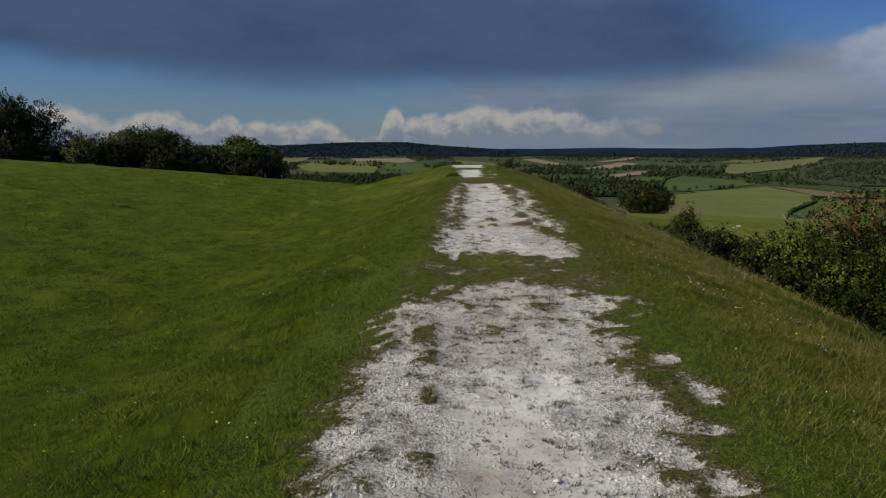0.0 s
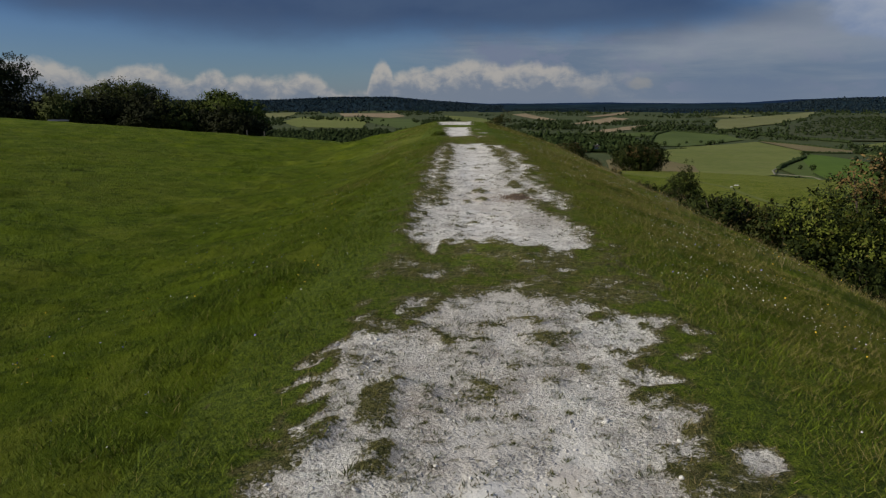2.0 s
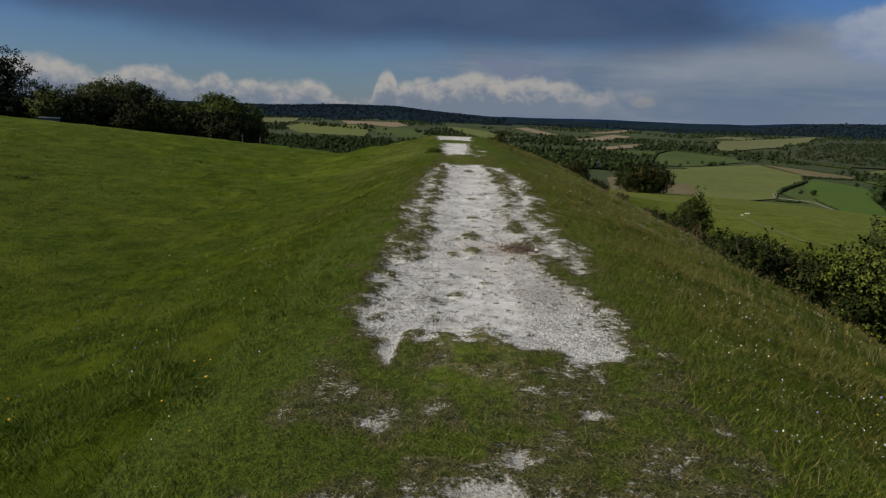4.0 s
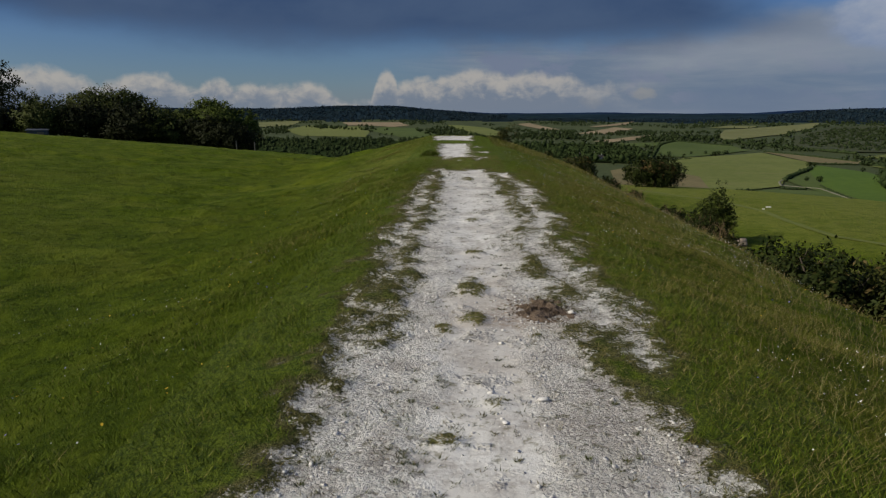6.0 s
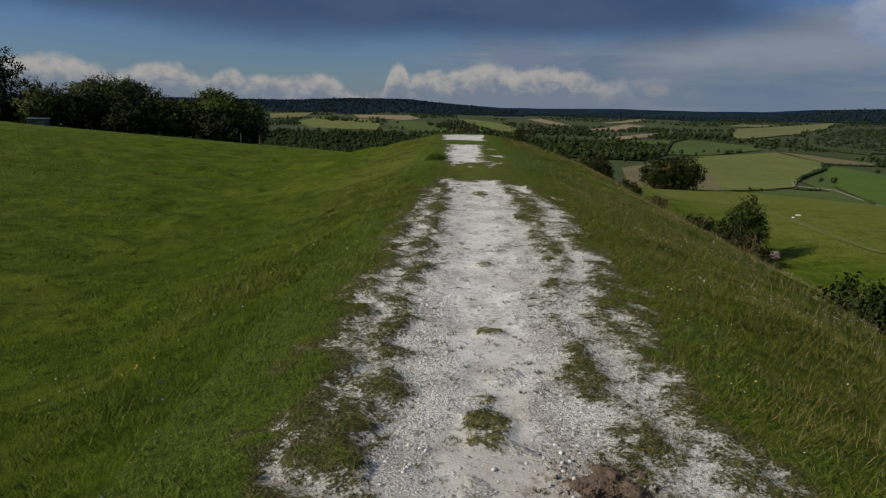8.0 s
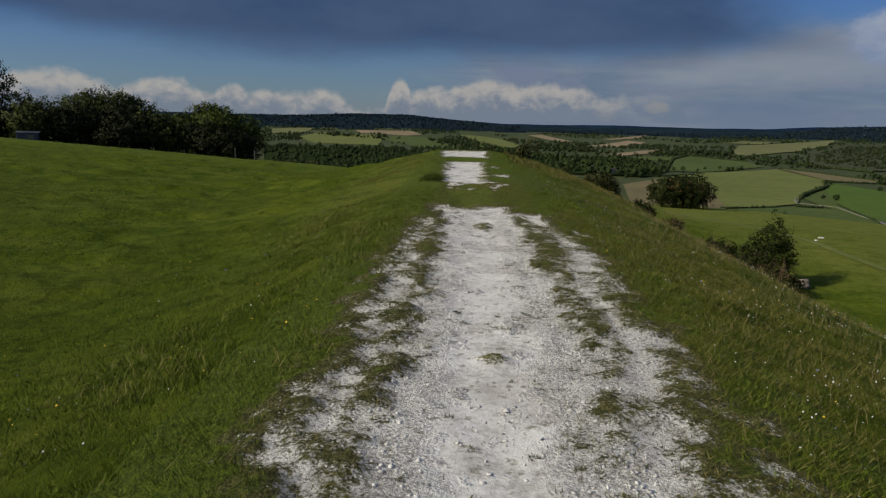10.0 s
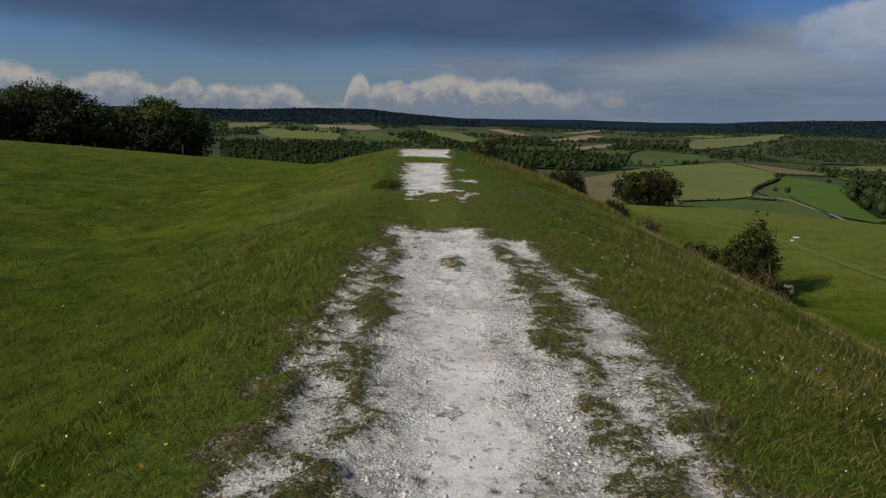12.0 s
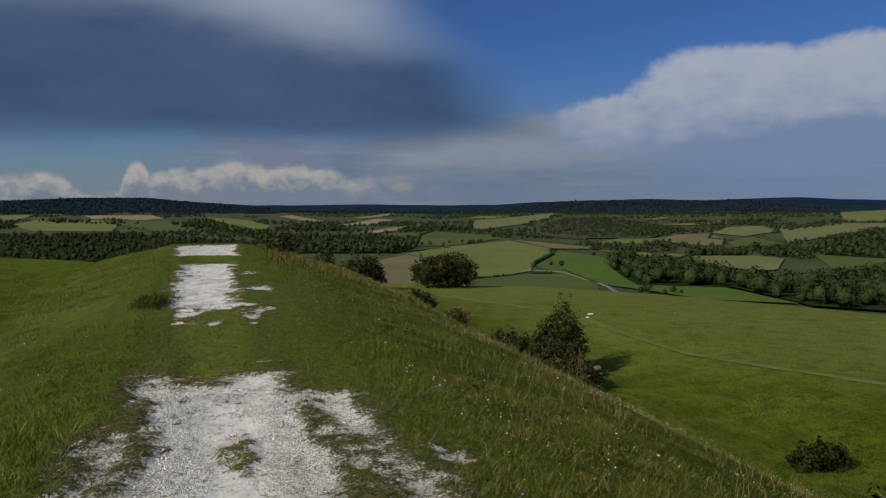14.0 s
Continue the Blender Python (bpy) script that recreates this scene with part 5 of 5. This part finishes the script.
# the western side and field
x, y = strew(-7, -2.9, 2, 30, 900)
lay("field_grass", x, y, 0.045 * (0.5 + 0.9 * fbm(x, y, 0.8, 65)) * (0.6 + 0.8 * rng.random(len(x))), np.full(len(x), 0.009), 0.6, blade_short, "short green grazed grass of the field")
x, y = strew(-26, -6.9, 8, 52, 80)
lay("field_grass", x, y, 0.05 * (0.5 + 0.9 * fbm(x, y, 1.2, 65)) * (0.6 + 0.8 * rng.random(len(x))), np.full(len(x), 0.024), 0.6, blade_short, "short green grazed grass of the field")
x, y = strew(-9, 3, 34, 58, 150, bare)
lay("field_grass", x, y, 0.05 * (0.5 + 0.9 * fbm(x, y, 1.2, 65)) * (0.6 + 0.8 * rng.random(len(x))), np.full(len(x), 0.018), 0.6, blade_short, "short green grazed grass of the field")
# long grass along the western shoulder and the eastern slope
x, y = strew(-3.2, -0.7, 2, 48, 170, lambda x, y: bare(x, y) * smooth(0.40, 0.62, fbm(x, y, 1.1, 67)) * smooth(-0.75, -1.05, x - middle(y) + 0.3))
lay("long_grass", x, y, 0.075 * (0.5 + 0.9 * rng.random(len(x))), np.full(len(x), 0.005), 1.0, blade_pale, "long unmown grass on the shoulder of the bank")
x, y = strew(1.4, 4.6, 1.5, 27, 2300, lambda x, y: bare(x, y) * smooth(1.0, 1.6, x - middle(y)) * (0.3 + 0.7 * smooth(0.3, 0.55, fbm(x, y, 0.3, 66))))
lay("short_grass", x, y, 0.075 * (0.35 + 1.0 * vnoise(x, y, 0.22, 62)) * (0.5 + 0.9 * rng.random(len(x))), np.full(len(x), 0.0042), 0.9, blade_long, "thick tangled grass on the brow of the bank")
x, y = strew(1.5, 7.5, 2, 40, 230, lambda x, y: bare(x, y) * (0.3 + 0.7 * smooth(0.32, 0.6, fbm(x, y, 0.9, 69))) * smooth(1.2, 2.0, x - middle(y)))
lay("long_grass", x, y, 0.125 * (0.25 + 1.1 * fbm(x, y, 0.45, 71)) * (0.4 + 1.0 * rng.random(len(x))), np.full(len(x), 0.0038), 1.05, blade_long, "long unmown grass on the eastern slope")
x, y = strew(12, 26, 20, 66, 85)
lay("short_grass", x, y, 0.06 * (0.5 + 0.9 * fbm(x, y, 1.4, 71)) * (0.6 + 0.8 * rng.random(len(x))), np.full(len(x), 0.022), 0.8, blade_short, "short green grass on the ditch floor")
x, y = strew(7.5, 12, 6, 66, 90)
lay("long_grass", x, y, 0.10 * (0.5 + 0.9 * fbm(x, y, 1.4, 71)) * (0.6 + 0.8 * rng.random(len(x))), np.full(len(x), 0.018), 0.7, blade_long, "long unmown grass on the eastern slope")
x, y = strew(1.5, 7.5, 40, 62, 140)
lay("long_grass", x, y, 0.17 * (0.6 + 0.8 * rng.random(len(x))), np.full(len(x), 0.014), 0.7, blade_long, "long unmown grass on the eastern slope")
# dark tussocks in the field
tx_, ty_ = strew(-48, -7, 12, 70, 0.022)
many = rng.integers(40, 110, len(tx_))
wide = np.repeat(0.10 + 0.16 * rng.random(len(tx_)), many)
x, y = np.repeat(tx_, many) + rng.normal(0, 1, many.sum()) * wide * 1.8, np.repeat(ty_, many) + rng.normal(0, 1, many.sum()) * wide
lay("field_tussocks", x, y, 0.085 * (0.5 + rng.random(len(x))), np.full(len(x), 0.03), 0.9, blade_dark, "dark green tussocks scattered over the grazed field")
# pale leaning grass catching the sun on the western shoulder further along
x, y = strew(-4.2, -0.9, 18, 46, 430, lambda x, y: bare(x, y) * smooth(0.40, 0.58, fbm(x, y, 1.6, 68)) * smooth(-0.8, -1.2, x - middle(y)) * smooth(-4.4, -3.0, x - middle(y)))
lay("shoulder_grass", x, y, 0.105 * (0.5 + rng.random(len(x))), np.full(len(x), 0.006), 1.0, blade_pale, "pale leaning grass on the shoulder of the bank")
# a thick overhanging tussock beside the path
k = 900
x, y = -1.02 + rng.normal(0, 0.17, k), 32.2 + rng.normal(0, 0.34, k)
me = blades("grass_tussock", x + 1.02, y - 32.2, turf_z(x, y) - float(turf_z(np.float64(-1.02), np.float64(32.2))) - 0.01, 0.20 * np.exp(-((x + 1.02) / 0.30) ** 2) * (0.6 + 0.7 * rng.random(k)), np.full(k, 0.012), 1.0, blade_dark)
ob = new("grass_tussock", me)
ob.location = (-1.02, 32.2, float(turf_z(np.float64(-1.02), np.float64(32.2))))
tagged(ob, "dark overhanging grass tussock at the edge of the path", "tussock", kind="stuff")
# dry seed stalks on the brow of the slope
x, y = strew(2.4, 9.5, 2, 58, 85, lambda x, y: smooth(0.42, 0.6, fbm(x, y, 1.6, 73)) * (0.3 + 0.7 * smooth(3, 6, x)))
me = blades("dry_stalks", x, y, turf_z(x, y), 0.19 * (0.5 + 0.9 * rng.random(len(x))), np.full(len(x), 0.004), 0.6, stalk)
tagged(new("dry_stalks", me), "thin dry seed stalks standing in the grass", "grass", kind="stuff")


def flowers(name, x, y, size, height, material, label):
    """Small flower heads of five petals on the tips of the grass."""
    k = len(x)
    z = turf_z(x, y) + height * (0.6 + 0.7 * rng.random(k))
    c = np.stack([x, y, z], -1)
    a = rng.random(k)[:, None] * 6.283 + np.arange(6)[None] * 1.0472
    s = size * (0.6 + 0.8 * rng.random((k, 1)))
    tilt = rng.normal(0, 0.5, (k, 2))
    ring = np.stack([np.cos(a) * s, np.sin(a) * s, (np.cos(a) * tilt[:, :1] + np.sin(a) * tilt[:, 1:]) * s], -1) + c[:, None]
    hub = c[:, None] + np.array([0, 0, -0.3]) * s[:, None]
    v = np.concatenate([hub, ring], 1)
    f = np.array([[0, i + 1, (i + 1) % 6 + 1] for i in range(6)])[None] + (np.arange(k) * 7)[:, None, None]
    return tagged(new(name, raw_mesh(name, v, f, 3, material)), label, "flowers", kind="stuff")


def drifts(seed):
    return lambda x, y: bare(x, y) * smooth(0.45, 0.65, fbm(x, y, 1.5, seed)) * smooth(1.3, 2.2, np.abs(x - middle(y)))


x, y = strew(-5.5, -1.3, 2, 30, 7, drifts(81))
flowers("yellow_flowers", x, y, 0.0085, 0.06, petal_yellow, "scattered yellow hawkbit flowers in the turf")
x, y = strew(1.6, 8, 2, 40, 4, drifts(82))
flowers("yellow_flowers", x, y, 0.007, 0.10, petal_yellow, "scattered yellow flowers in the long grass")
x, y = strew(1.7, 9, 2, 48, 48, drifts(83))
flowers("white_flowers", x, y, 0.0050, 0.08, petal_white, "small white flower heads in the long grass")
x, y = strew(-6, -1.3, 2, 34, 6, drifts(84))
flowers("white_flowers", x, y, 0.006, 0.05, petal_white, "small white flower heads in the turf")
x, y = strew(-5, 6, 2, 30, 4, drifts(85))
flowers("blue_flowers", x, y, 0.007, 0.07, petal_blue, "small pale blue scabious flowers in the turf")

# loose chalk
SHARDS = []
for k in range(8):
    co, fc = BALLS[1 if k < 5 else 2]
    r = np.random.default_rng(100 + k)
    v = co * (1, 0.7 + 0.3 * r.random(), 0.35 + 0.25 * r.random()) * (1 + 1.25 * (r.random((len(co), 1)) - 0.5))
    SHARDS.append((v, fc))


def loose(x, y):
    return smooth(0.50, 0.68, chalk_value(x, y)) * (0.25 + 0.75 * smooth(0.42, 0.62, fbm(x, y, 0.6, 91)))


x, y = strew(-1.2, 1.75, 1.0, 30, 560, loose)
s = 0.003 + 0.009 * rng.random(len(x)) ** 3
shape = rng.normal(0, 0.75, (len(x), 4, 3)) * s[:, None, None] * (1, 1, 0.6)
shape = shape + np.stack([x, y, path_height(x, y) + s * 0.25], -1)[:, None]
f = np.array([[0, 1, 2], [0, 3, 1], [0, 2, 3], [1, 3, 2]])[None] + (np.arange(len(x)) * 4)[:, None, None]
grit = new("chalk_rubble", raw_mesh("chalk_rubble", shape, f, 3, chalk_stone))
tagged(grit, "loose crumbs of white chalk on the path", "rubble", kind="stuff")

# broken lumps along both edges of the trodden line
def edge_rubble(x, y):
    off = np.minimum(np.abs(x - np.interp(y, MAIN_Y, MAIN_LEFT)), np.abs(x - np.interp(y, MAIN_Y, MAIN_RIGHT)))
    return smooth(0.46, 0.60, chalk_value(x, y)) * (0.10 + 0.90 * (1 - smooth(0.05, 0.42, off))) * (0.25 + 0.75 * smooth(0.40, 0.60, fbm(x, y, 0.5, 92)))


x, y = strew(-1.15, 1.7, 1.6, 27, 480, edge_rubble)
s = 0.004 + 0.010 * rng.random(len(x)) ** 2.6
co, fc = BALLS[1]
shape = co[None] * (1 + 1.2 * (rng.random((len(x), len(co), 1)) - 0.5)) * np.stack([0.8 + 0.5 * rng.random(len(x)), 0.7 + 0.4 * rng.random(len(x)), 0.5 + 0.3 * rng.random(len(x))], -1)[:, None] * s[:, None, None]
shape = shape + np.stack([x, y, path_height(x, y) + s * 0.30], -1)[:, None]
lumps = new("chalk_rubble", raw_mesh("chalk_rubble", shape, fc[None] + (np.arange(len(x)) * len(co))[:, None, None], 3, chalk_stone))
tagged(lumps, "broken white chalk lumps along the path edges", "rubble", kind="stuff")

STONE_MESHES = [raw_mesh("stone", v, f, 3, chalk_stone) for v, f in SHARDS]
x, y = strew(-1.0, 1.6, 1.2, 29, 7, loose)
for k in range(min(len(x), 280)):
    ob = new("stone", STONE_MESHES[k % 8])
    s = 0.008 + 0.014 * random.random() ** 3
    ob.scale = (s, s, s)
    ob.location = (x[k], y[k], float(path_height(x[k], y[k])) + 0.25 * s)
    ob.rotation_euler = (random.uniform(-0.3, 0.3), random.uniform(-0.3, 0.3), random.uniform(0, 6.28))
    ob.parent = path
for sx, sy, s in ((1.115, 13.36, 0.042), (0.68, 11.55, 0.04), (0.26, 2.55, 0.028), (0.42, 11.2, 0.028)):
    ob = new("stone", STONE_MESHES[2])
    ob.scale = (s, s * 0.8, s * (0.95 if sy > 13 else 0.5))
    ob.location = (sx, sy, float(path_height(sx, sy)) + 0.3 * s)
    ob.rotation_euler = (0.1, 0.2, sx * 5)
    ob.parent = path

# freshly dug soil at the edge of the chalk: a low crumbly spread with two dark hollows, and crumbs flung round it
ux, uy = np.meshgrid(np.linspace(-0.42, 0.42, 96), np.linspace(-0.42, 0.42, 96))
wx, wy = 0.88 + ux + 0.15 * uy, 13.47 + uy
edge = np.hypot(ux / 0.25, uy / 0.36) + (fbm(wx, wy, 0.16, 95, 5) - 0.5) * 1.3
rise = 0.024 * smooth(1.0, 0.3, edge) * (0.5 + 1.0 * fbm(wx, wy, 0.08, 96, 3)) + 0.022 * (fbm(wx, wy, 0.035, 97, 2) - 0.5) - 0.025 * smooth(0.8, 1.1, edge) + 0.004
rise = rise - 0.11 * np.exp(-((ux + 0.055 - 0.25 * uy) / 0.018) ** 2 - ((uy + 0.08) / 0.09) ** 2) - 0.10 * np.exp(-((ux + 0.01 - 0.55 * (uy - 0.04)) / 0.016) ** 2 - ((uy - 0.04) / 0.09) ** 2) - 0.08 * np.exp(-((ux + 0.05) ** 2 + (uy - 0.12) ** 2) / 0.0007)
rise = np.where(edge < 0.8, np.maximum(rise, 0.008), rise)
heap = thing("dug_soil", 0.84, 13.42, float(path_height(0.84, 13.42)), "dark brown freshly dug soil scraped out on the chalk path", "soil", kind="stuff")
me = raw_mesh("spread", np.stack([wx - 0.84, wy - 13.42, path_height(wx, wy) + rise - heap.location.z], -1), grid_faces(96, 96), 4, soil)
part("spread", me, soil, heap)
k = 1500
cx_, cy_ = 0.88 + rng.normal(0, 0.14, k), 13.47 + rng.normal(0, 0.20, k)
s = 0.0025 + 0.011 * rng.random(k) ** 3
shape = rng.normal(0, 0.8, (k, 4, 3)) * s[:, None, None]
deep = 0.03 * np.exp(-((cx_ - 0.85) ** 2 + (cy_ - 13.42) ** 2) / 0.02)
shape = shape + np.stack([cx_ - 0.84, cy_ - 13.42, path_height(cx_, cy_) + s * 0.4 + deep - heap.location.z], -1)[:, None]
me = raw_mesh("crumbs", shape, np.array([[0, 1, 2], [0, 3, 1], [0, 2, 3], [1, 3, 2]])[None] + (np.arange(k) * 4)[:, None, None], 3, soil)
part("crumbs", me, soil, heap)
# chalk showing on the track across the shelf
for k, (cx_, cy_, ln, wd) in enumerate(((22.2, 58.3, 0.30, 0.16), (21.4, 57.2, 0.16, 0.10))):
    ux, uy = np.meshgrid(np.linspace(-1, 1, 16), np.linspace(-1, 1, 10))
    q = np.hypot(ux, uy) * (0.75 + 0.5 * vnoise(ux + k * 5, uy, 0.5, 3))
    wx, wy = cx_ + ux * ln, cy_ + uy * wd
    me = raw_mesh("chalk_scrape", np.stack([wx, wy, land_height(wx, wy) + tussock(wx, wy) + 0.06 - 0.4 * smooth(0.5, 1.0, q)], -1), grid_faces(10, 16), 4, chalk_stone)
    tagged(new("chalk_scrape", me), "patch of bare white chalk in the grass", "chalk", "bare chalk patches", "stuff")

# the trodden line along the rim of the shelf
trodden = earthy("trodden_dry_grass", (0.095, 0.120, 0.018), (0.165, 0.182, 0.044), 0.8, 9, 0.9, 0.5, 0.03)
ribbon("footpath", 0.50, [(17, 75), (19.5, 64), (21, 56.3), (20.7, 51.5), (21.0, 46.5), (22.4, 43), (24.3, 39.5), (28, 34), (33, 29)], trodden, "faint trodden line of drier grass", "footpath", 0.03, 0.8)
